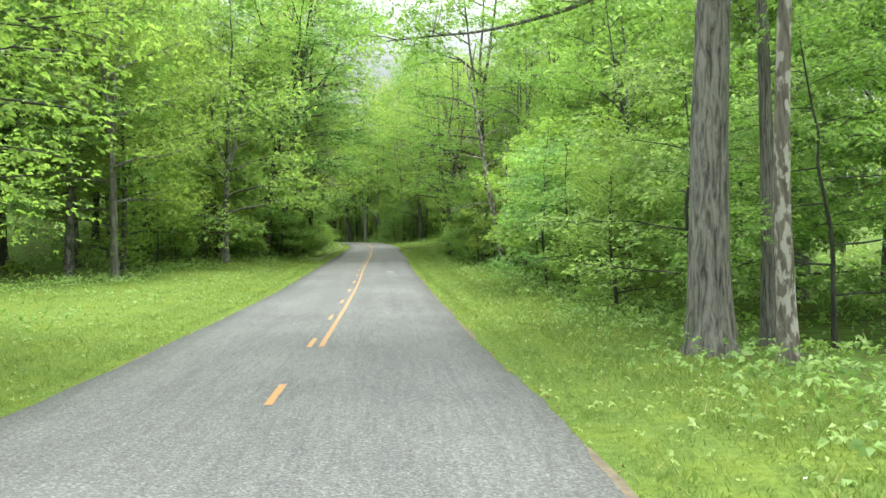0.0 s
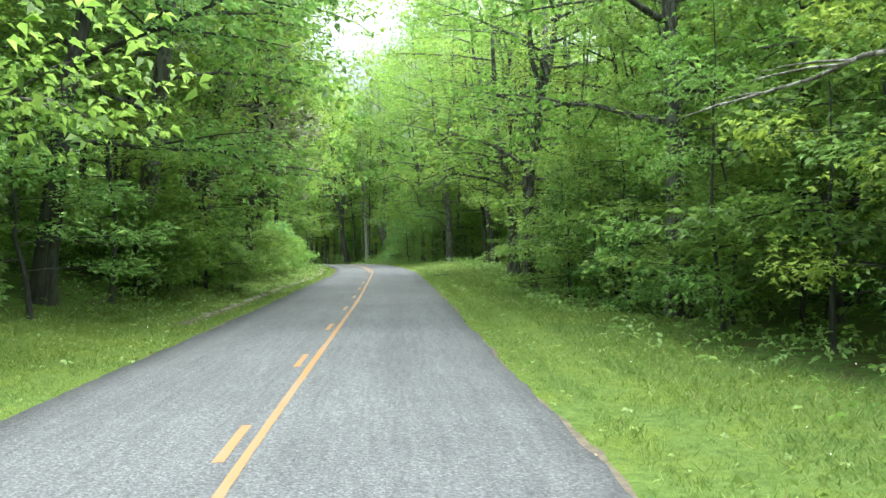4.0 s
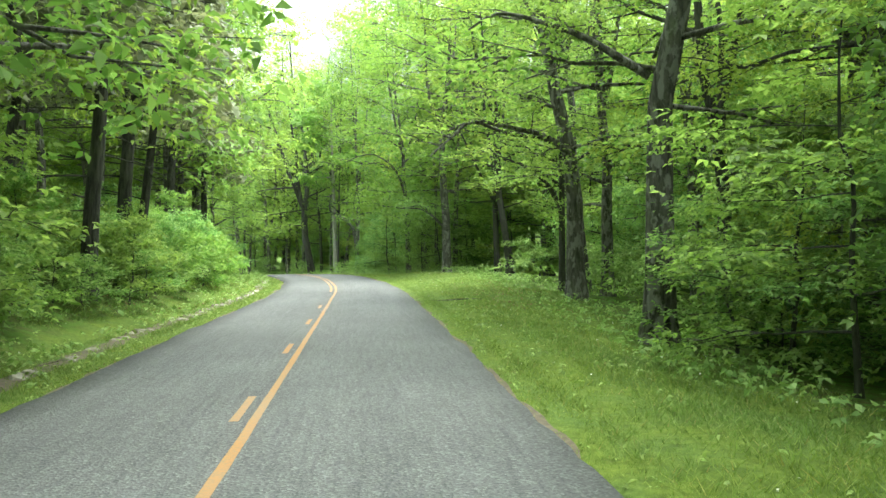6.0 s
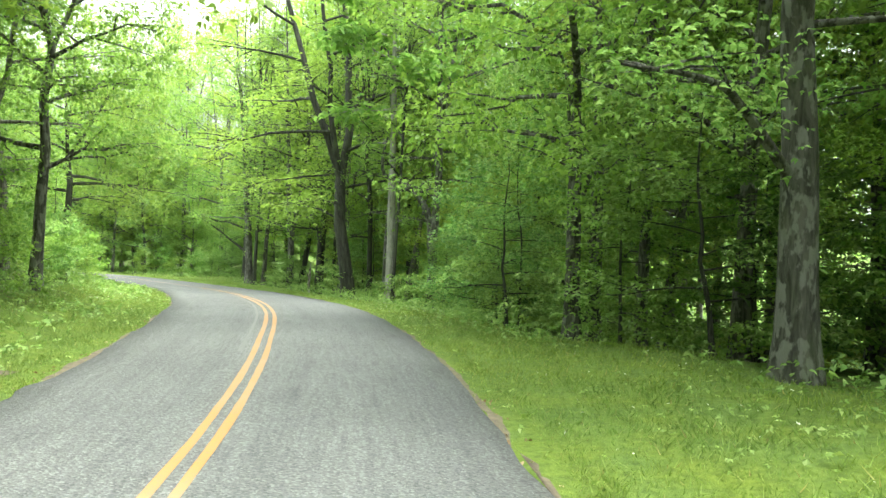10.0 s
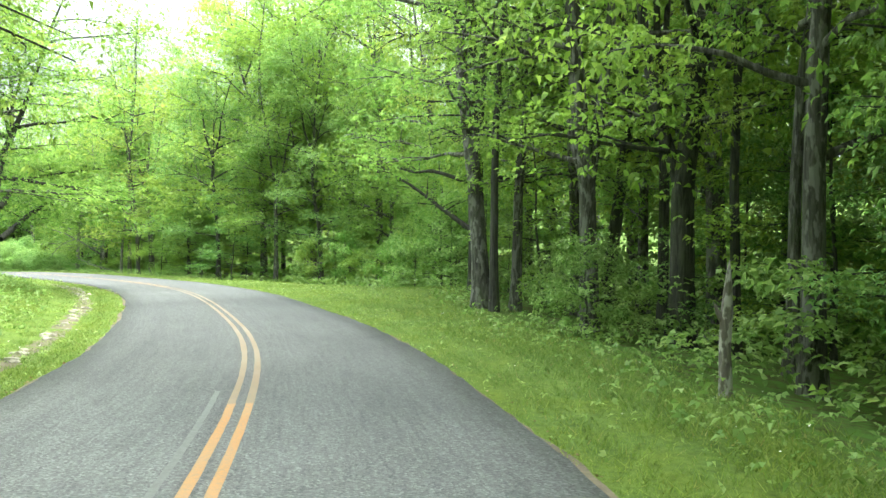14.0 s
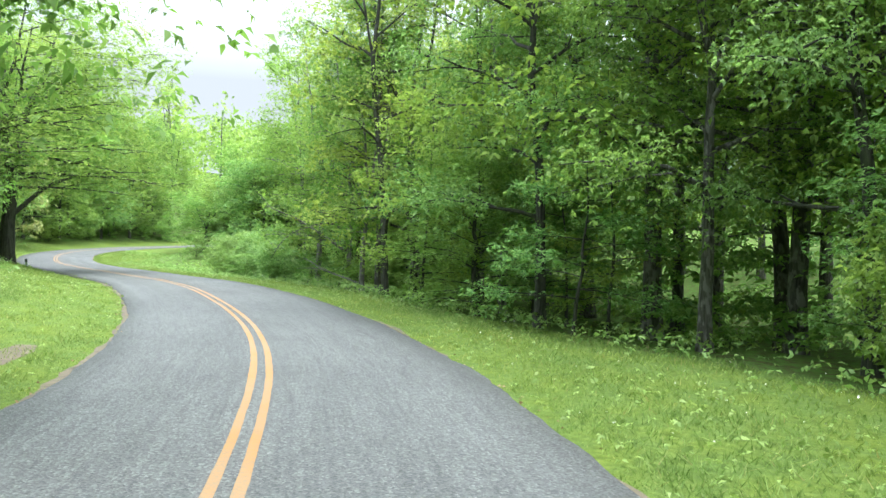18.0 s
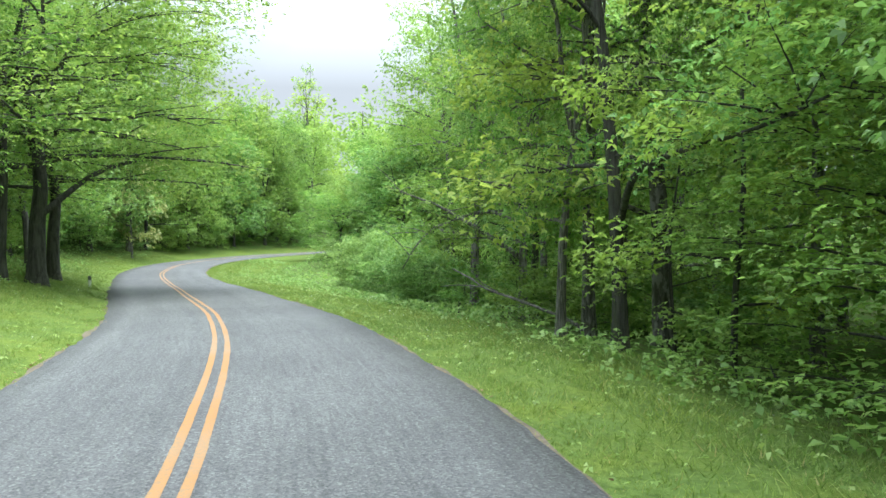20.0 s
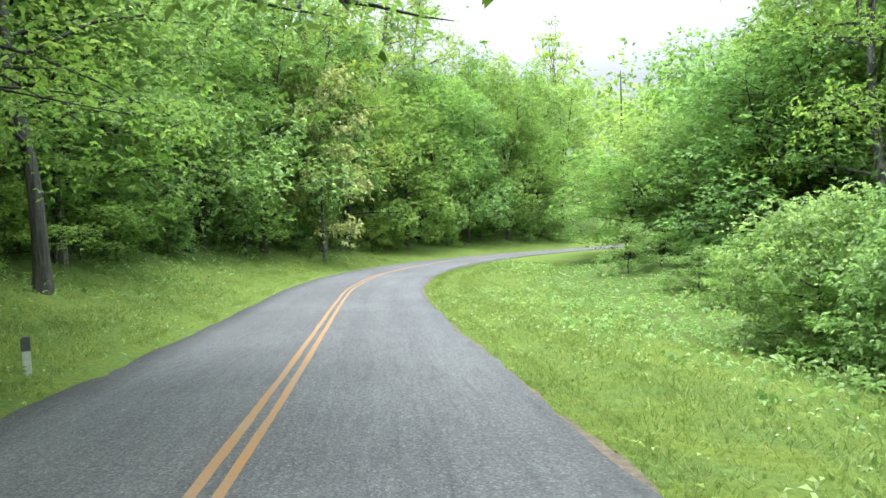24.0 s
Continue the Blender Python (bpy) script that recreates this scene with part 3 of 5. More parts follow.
def grow(seed, height, r0, crown_base, spread, limbs, n_spray, size, bark, leaf, style="broad", rise=0.6, leaves=3, wobble=0.25,
         lean=0.0, sides=10, fork=0.0, puff=0.34, bare=0, flat=0.45, label="", category="tree", name="tree"):
    """One tree: a thing with a trunk (and its limbs) and a crown."""
    rg = np.random.RandomState(seed)
    wood = Wood()
    boughs = wood if n_spray else Wood()
    zs = np.r_[0, 0.012, 0.03, np.linspace(0.07, 1, 11)] * height
    wx = np.cumsum(rg.randn(len(zs))) * wobble * 0.16 + lean * zs
    wy = np.cumsum(rg.randn(len(zs))) * wobble * 0.16
    calm = np.clip(zs / height / 0.35, 0, 1) ** 1.5
    wx, wy = (wx - wx[0]) * calm + lean * zs * (1 - calm), (wy - wy[0]) * calm
    wx[:2], wy[:2] = wx[2], wy[2]
    wx, wy = wx - wx[0], wy - wy[0]
    axis_p = np.c_[wx, wy, zs]
    axis_p[0, 2] = -0.35
    rad = r0 * (1 - 0.86 * (zs / height) ** 0.9)
    rad[:3] *= (1.5, 1.25, 1.1)
    leaders = [axis_p]
    if fork:
        # the trunk parts into rising leaders
        k0 = int(np.searchsorted(zs, fork * height))
        base_a = rg.uniform(0, 6.28)
        u = (zs[k0:] - zs[k0]) / (height - zs[k0])
        leaders = []
        for j in range(3):
            a = base_a + 2.1 * j + rg.uniform(-0.4, 0.4)
            off = spread * rg.uniform(0.3, 0.5) * (u ** 0.8)[:, None] * np.array([[math.cos(a), math.sin(a)]]) + np.cumsum(0.09 * rg.randn(len(u), 2), 0) * (u[:, None] > 0)
            ld = axis_p.copy()
            ld[k0:, :2] = axis_p[k0, :2] + off
            ld[k0:, 2] = zs[k0] + u * (height - zs[k0]) * (1.0 - 0.1 * j)
            leaders.append(ld)
            if j:
                wood.add(ld[k0:], rad[k0:] * (0.78, 0.62)[j - 1], sides)
            else:
                wood.add(ld, np.r_[rad[:k0 + 1], rad[k0 + 1:] * 0.85], sides)
    else:
        wood.add(axis_p, rad, sides)
    centres, outs = [], []

    def along(f, j=0):
        ld = leaders[j % len(leaders)]
        return np.array([np.interp(f * height, zs, ld[:, k]) for k in range(3)])

    tips, puffs = [], []
    for k in range(limbs):
        g = (k + 0.5 * rg.rand()) / limbs
        f = (crown_base + (0.97 * height - crown_base) * g ** 0.9) / height
        p0 = along(f, k)
        az = 2.4 * k + rg.uniform(-0.5, 0.5)
        if style == "broad":
            prof = np.sqrt(max(0.05, 1 - (1.28 * (g - 0.32)) ** 2))
        elif style == "low":
            prof = np.sqrt(max(0.08, 1 - (1.22 * (g - 0.26)) ** 2))
        else:
            prof = 1.0 - 0.75 * g
        ln = spread * prof * rg.uniform(0.75, 1.15)
        el = rise * (0.35 + 0.9 * g) + rg.uniform(-0.15, 0.15)
        hd = np.array([math.cos(az), math.sin(az), 0])
        m = 6
        t = np.linspace(0, 1, m)[:, None]
        droop = -0.12 * ln * t ** 2
        pts = p0 + t * ln * (hd * math.cos(el) + np.array([0, 0, math.sin(el)])) + np.c_[0.06 * ln * rg.randn(m, 2) * t, droop[:, 0] + 0.03 * ln * rg.randn(m) * t[:, 0]]
        r_at = np.interp(f * height, zs, rad)
        rl = min(0.55 * r_at, 0.013 * ln + 0.015)
        boughs.add(pts, rl * (1 - 0.85 * t[:, 0]), 5)
        nb = 4 if spread > 2 else 2
        for j in range(nb):
            q = 0.3 + 0.65 * (j + rg.rand()) / nb
            i0 = min(int(q * (m - 1)), m - 2)
            b0 = pts[i0] + (pts[i0 + 1] - pts[i0]) * (q * (m - 1) - i0)
            ta = az + (1 if j % 2 else -1) * rg.uniform(0.5, 1.1)
            bl = ln * (1.05 - q) * 0.75 + 0.25 * spread * 0.3
            bd = np.array([math.cos(ta), math.sin(ta), rg.uniform(-0.1, 0.35)])
            bt = np.linspace(0, 1, 4)[:, None]
            bp = b0 + bt * bl * bd + np.c_[0.05 * bl * rg.randn(4, 2) * bt, -0.1 * bl * bt ** 2]
            boughs.add(bp, rl * 0.42 * (1 - 0.8 * bt[:, 0]), 4)
            tips.append((bp, bd, bl))
        tips.append((pts[2:], hd, ln * 0.6))
        puffs.append((pts[-1] - 0.12 * ln * hd, hd, ln))
    for j in range(len(leaders)):
        top = along(0.98, j)
        tips.append((np.array([top - [0, 0, 0.1 * height], top, top + [0, 0, 0.03 * height]]), np.array([0, 0, 0.6]), 0.3 * spread))
    n_puff = int(n_spray * puff) if style != "cone" else 0
    n_spray -= n_puff
    for c0, hd, ln in puffs:
        c = n_puff // len(puffs)
        if c:
            q = rg.randn(c, 3)
            q /= np.linalg.norm(q, axis=1)[:, None]
            r = (0.2 * spread + 0.1 * ln) * (0.7 + 0.9 * puff) * rg.uniform(0.55, 1.05, (c, 1))
            centres.append(c0 + q * r * np.array([1, 1, 0.72]))
            outs.append(q * 0.9 + 0.2 * hd)
    wts = np.array([max(0.15, b[2]) for b in tips])
    counts = np.maximum(3, (wts / wts.sum() * n_spray)).astype(int) if n_spray else np.zeros(len(tips), int)
    for (bp, bd, bl), c in zip(tips, counts):
        if c == 0:
            continue
        # leaves lie in flat plates along the bough, with gaps between them
        plates = max(2, int(1.2 * bl) + 1)
        q = np.clip((rg.randint(0, plates, c) + 0.5 + 0.16 * rg.randn(c)) / plates, 0, 0.999) ** 0.8 * (len(bp) - 1)
        i = np.minimum(q.astype(int), len(bp) - 2)
        p = bp[i] + (bp[i + 1] - bp[i]) * (q - i)[:, None]
        sc = 0.15 * bl + 0.16 * size / 0.3
        p = p + rg.randn(c, 3) * np.array([sc, sc, (0.19 if style != "cone" else 0.3) * sc + 0.06])
        centres.append(p)
        o = p - np.array([p0[0], p0[1], 0]) * 0 - np.array([0, 0, 1]) * p[:, 2:3]
        o = o / (np.linalg.norm(o, axis=1)[:, None] + 0.3)
        outs.append(o * 0.8 + bd * 0.5)
    for k in range(bare):
        p0 = along((0.12 + 0.4 * (k + rg.rand()) / bare))
        az, ln = rg.uniform(0, 6.28), spread * rg.uniform(0.5, 1.0)
        t = np.linspace(0, 1, 6)[:, None]
        pts = p0 + t * ln * np.array([math.cos(az), math.sin(az), rg.uniform(-0.1, 0.3)]) + np.c_[0.07 * ln * rg.randn(6, 2) * t, -0.16 * ln * t ** 2 + 0.03 * rg.randn(6, 1) * t]
        wood.add(pts, 0.03 * (1 - 0.8 * t[:, 0]), 4)
        for j in (2, 3, 4):
            ta = az + rg.choice((-1, 1)) * rg.uniform(0.5, 1.1)
            wood.add(pts[j] + t[::2] * ln * 0.35 * np.array([math.cos(ta), math.sin(ta), rg.uniform(-0.3, 0.3)]), [0.013, 0.009, 0.004], 4)
    root = new(name)
    tagged(root, label, category)
    part("trunk", wood.mesh("trunk", BARK[bark]), root)
    if boughs is not wood:
        part("branchwork", boughs.mesh("branchwork", BARK[bark]), root)
    if centres:
        v, f = sprays(np.vstack(centres), np.vstack(outs), size, rg, leaves, flat)
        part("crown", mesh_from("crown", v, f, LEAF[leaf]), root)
    return root


# ---- kinds of trees, each grown once ----
KIND, SAYS = {}, {}


def kind(key, **kw):
    root = grow(**kw)
    KIND[key] = (root, kw["r0"], kw["height"])
    SAYS[key] = kw["label"]


for i in range(4):
    kind("tall%d" % i, seed=10 + i, height=19 + i, r0=0.26, crown_base=(4.6, 3.4, 4.0, 3.6)[i], spread=4.8, limbs=26, n_spray=4600, size=0.145, bark=("brown", "brown", "dark", "dark")[i],
         leaf=("oak", "maple", "young", "maple")[i], fork=(0.42, 0.3, 0.24, 0.36)[i], rise=0.5, flat=0.35, puff=0.3,
         label="tall hardwood with a dark trunk and light green boughs", wobble=1.15)
kind("high", seed=14, height=21, r0=0.3, crown_base=8.0, spread=4.6, limbs=20, n_spray=2400, size=0.2, bark="grey", leaf="oak", fork=0.5, label="tall hardwood with a bare furrowed grey trunk", wobble=0.5)
for i in range(2):
    kind("yfork%d" % i, seed=(23, 27)[i], height=19, r0=0.3, crown_base=3.6, spread=5.4, limbs=24, n_spray=4000, size=0.145, bark=("brown", "dark")[i], leaf=("maple", "young")[i], fork=0.15, rise=0.5, flat=0.35, puff=0.3,
         label="hardwood whose dark trunk parts low into rising stems", wobble=0.9)
for i in range(3):
    kind("edge%d" % i, seed=30 + i, height=13 + i, r0=0.2, crown_base=2.6, spread=4.8, limbs=20, n_spray=9500, size=0.13, bark=("brown", "grey", "dark")[i], leaf=("maple", "oak", "beech")[i],
         style="low", rise=0.6, flat=0.4, fork=(0.4, 0.3, 0.5)[i], puff=0.45, label="leafy hardwood at the wood's edge with low limbs", wobble=0.7)
for i in range(3):
    kind("sap%d" % i, seed=50 + i, height=5.5 + i, r0=0.06, crown_base=0.9, spread=2.6, limbs=14, n_spray=2300, size=0.12, bark="dark", leaf=("beech", "maple", "young")[i], style="low",
         rise=0.22, flat=0.28, sides=6, label="young understorey tree with layered light green leaves", wobble=0.3, name="sapling", category="sapling")
for i in range(3):
    kind("bush%d" % i, seed=70 + i, height=2.1 + 0.3 * i, r0=0.035, crown_base=0.12, spread=1.5, limbs=11, n_spray=1300, size=0.115, bark="dark", leaf=("oak", "beech", "maple")[i], style="low",
         rise=0.75, flat=0.5, sides=5, label="dense green shrub at the wood's edge", name="shrub", category="shrub")
for i in range(2):
    kind("pine%d" % i, seed=90 + i, height=17, r0=0.24, crown_base=5.5, spread=3.4, limbs=26, n_spray=1150, size=0.3, bark="dark", leaf="needle", style="cone", rise=0.12, leaves=4, bare=16, flat=0.5,
         label="old pine with thin grey-green needles and dead lower branches", name="pine", wobble=0.3)
for i in range(3):
    kind("back%d" % i, seed=110 + i, height=17 + 2 * i, r0=0.22, crown_base=3.0, spread=4.6, limbs=16, n_spray=950, size=0.42, bark=("brown", "dark", "grey")[i], leaf=("oak", "maple", "young")[i], leaves=2,
         sides=7, fork=0.45, label="hardwood standing deeper in the wood", wobble=0.7)
kind("dead0", seed=131, height=12.5, r0=0.2, crown_base=3.0, spread=2.6, limbs=17, n_spray=0, size=0.3, bark="peeled", leaf="oak", rise=0.5, label="leaning dead tree with peeling bark and bare branches", wobble=0.3)
kind("dead1", seed=132, height=9.5, r0=0.16, crown_base=3.0, spread=1.8, limbs=11, n_spray=0, size=0.3, bark="peeled", leaf="oak", rise=0.5, label="dead tree with peeling bark and bare branches", wobble=0.4)
kind("ivory", seed=141, height=18, r0=0.24, crown_base=9.5, spread=3.8, limbs=13, n_spray=1500, size=0.36, bark="pale", leaf="maple", label="tall tree with a smooth pale grey trunk", wobble=0.25)
# its dark leaf colour paints in the gloom of the wood's floor
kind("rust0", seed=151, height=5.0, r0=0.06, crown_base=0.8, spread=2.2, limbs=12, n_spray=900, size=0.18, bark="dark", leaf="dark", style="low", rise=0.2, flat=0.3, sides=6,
     label="low understorey tree with deep shade put into its dark leaf colour", name="sapling", category="sapling")
for i in range(2):
    kind("billow%d" % i, seed=190 + i, height=10.5, r0=0.16, crown_base=0.7, spread=4.0, limbs=28, n_spray=8500, size=0.14, bark="dark", leaf=("maple", "oak")[i], style="low", rise=0.55, flat=0.45,
         puff=0.68, label="bushy tree with rounded light green boughs down to the ground", wobble=0.4)
for i in range(3):
    kind("clump%d" % i, seed=210 + i, height=12.5, r0=0.2, crown_base=1.0, spread=4.3, limbs=26, n_spray=4200, size=0.24, bark="dark", leaf=("maple", "oak", "beech")[i], style="low", rise=0.55, flat=0.5, fork=0.35, puff=0.72,
         label="broad leafy tree with boughs down to the ground", wobble=0.6)
kind("bramble", seed=195, height=2.9, r0=0.05, crown_base=0.15, spread=1.9, limbs=30, n_spray=5200, size=0.115, bark="dark", leaf="beech", style="low", rise=0.5, flat=0.5, puff=0.55, sides=5,
     label="low dense tangled bush in the meadow", name="shrub", category="shrub")
kind("flower0", seed=161, height=8.0, r0=0.1, crown_base=1.0, spread=3.0, limbs=18, n_spray=1500, size=0.26, bark="brown", leaf="pale", style="low", rise=0.5, sides=7, label="small tree with pale yellow-green new leaves",
     category="tree")
for i in range(2):
    kind("bright%d" % i, seed=180 + i, height=19 + 2 * i, r0=0.24, crown_base=3.2, spread=5.2, limbs=30, n_spray=8000, size=0.17, bark="brown", leaf=("young", "maple")[i], rise=0.55,
         fork=0.4, puff=0.5, label="full-crowned hardwood with fresh yellow-green leaves", wobble=0.7)
kind("oakhi", seed=178, height=13, r0=0.26, crown_base=3.6, spread=6.0, limbs=28, n_spray=12500, size=0.125, bark="dark", leaf="oak", rise=0.4, flat=0.4, fork=0.36, puff=0.65, label="spreading oak with high limbs", wobble=0.8)
kind("snag", seed=171, height=15, r0=0.16, crown_base=8.5, spread=2.6, limbs=9, n_spray=700, size=0.3, bark="peeled", leaf="beech", label="slim trunk with peeling bark", wobble=0.4)
kind("round", seed=174, height=13.5, r0=0.22, style="low", crown_base=1.3, spread=5.0, limbs=28, n_spray=8000, size=0.18, bark="brown", leaf="maple", rise=0.5, flat=0.4, fork=0.3, puff=0.6, label="round-crowned light green tree", wobble=0.5)
kind("oak", seed=177, height=12, r0=0.26, crown_base=2.6, spread=6.0, limbs=24, n_spray=8500, size=0.135, bark="dark", leaf="oak", style="low", rise=0.35, flat=0.35, fork=0.3, puff=0.5, label="spreading oak with low limbs", wobble=0.8)
USED = set()
TAKEN = []


def plant(key, x, y, diam=0.0, tall=1.0, spin=None, tilt=(0.0, 0.0), wide=1.0, sink=0.0, label="", group="", rg=random):
    """Stand a tree of a kind on the ground. diam: the trunk's width; tilt: how far it leans towards +x and +y, in degrees."""
    root, r0, h = KIND[key]
    z = float(land([(x, y)])[0]) - sink
    spin = rg.uniform(0, 360) if spin is None else spin
    sx = (diam / (2 * r0)) if diam else wide
    turn = Euler((radians(-tilt[1]), radians(tilt[0]), 0)).to_matrix().to_4x4() @ pose(0, 0, 0, 0, 0, spin)
    m = Matrix.Translation((x, y, z)) @ turn @ Matrix.Diagonal((sx, sx, tall, 1))
    if key in USED:
        ob = copy_thing(root, m)
        ob.matrix_basis = m
    else:
        ob = root
        ob.matrix_basis = m
        USED.add(key)
    tagged(ob, label or SAYS[key], group=group)
    TAKEN.append((x, y))
    return ob


WOODS = "trees of the wood"
# trees that stand out: right of the straight, round the bend, left
STAND_RIGHT = [
    ("high", 4.62, 13.3, .76, 1.1, (0, 0), "big straight trunk with deeply furrowed grey bark"), ("snag", 5.43, 12.05, .32, 1.0, (-3.5, 0), "slim leaning trunk with pale peeling grey bark"),
    ("high", 6.1, 14.36, .3, 1.0, (-1, 0), "slim dark bare trunk behind a bigger one"), ("sap1", 7.45, 14.6, 0, 1.0, (-4, 0), ""), ("billow0", 5.0, 22.2, 0, .42, (0, 0), "bushy young tree leaning out over the verge"), ("billow1", 6.2, 25.6, 0, .5, (0, 0), ""),
    ("dead0", 3.85, 48.5, .46, 1.05, (-10, 0), ""), ("dead1", 4.15, 47.6, .3, 1.0, (0, 0), ""), ("tall0", 5.7, 54.2, .42, 1.0, (0, 0), ""), ("tall2", 7.8, 51.8, .36, 1.0, (0, 0), ""),
    ("tall0", .6, 76.6, .74, 1.1, (2.5, 0), "stout straight trunk with scaly grey bark"), ("tall2", 4.15, 82.0, .46, 1.0, (2, 0), "dark crooked trunk that forks above"), ("tall1", 7.4, 82.0, .5, 1.0, (0, 0), ""),
    ("tall0", .74, 86.7, .68, 1.1, (-1, 0), "straight grey trunk in a cluster of three"), ("tall3", 2.7, 94.5, .5, 1.1, (-4, 0), "leaning trunk with long limbs over the road"), ("tall1", 2.5, 89.4, .5, 1.0, (1, 0), ""),
    ("tall3", 1.2, 92.2, .3, 1.0, (0, 0), "slim dark trunk with a long crooked limb"), ("tall2", 9.55, 102.0, .36, 1.0, (0, 0), ""), ("tall0", 9.5, 99.9, .34, 1.0, (2, 0), ""), ("tall1", 6.6, 91.0, .34, 1.0, (0, 0), ""),
    ("tall0", -3.25, 110.6, .66, 1.15, (0, 0), "stout dark trunk behind hanging grey-green leaves"), ("tall3", .1, 109.8, .44, 1.0, (-3, 0), ""), ("tall2", .75, 108.3, .52, 1.0, (-5, 0), ""),
    ("tall1", 3.4, 111.9, .52, 1.0, (1, 0), ""), ("tall3", 4.05, 112.6, .46, 1.0, (4, 0), ""), ("tall2", 5.35, 113.4, .46, 1.0, (5, 0), ""), ("tall1", -3.8, 121.2, .36, 1.0, (0, 0), ""),
    ("tall0", 6.8, 107.0, .36, 1.0, (0, 0), ""), ("tall3", 8.0, 115.0, .4, 1.0, (0, 0), ""),
    ("edge0", 8.5, 34.0, .4, 1.1, (0, 0), ""), ("edge1", 10.0, 40.5, .36, 1.1, (0, 0), ""), ("edge2", 7.2, 60.5, .4, 1.15, (0, 0), ""), ("edge0", 5.0, 66.0, .36, 1.15, (0, 0), ""), ("edge1", 8.8, 70.0, .4, 1.2, (0, 0), ""),
    ("bright1", 3.4, 62.0, .6, 1.35, (0, 0), ""), ("bright0", 9.0, 74.0, .45, 1.15, (0, 0), ""),
]
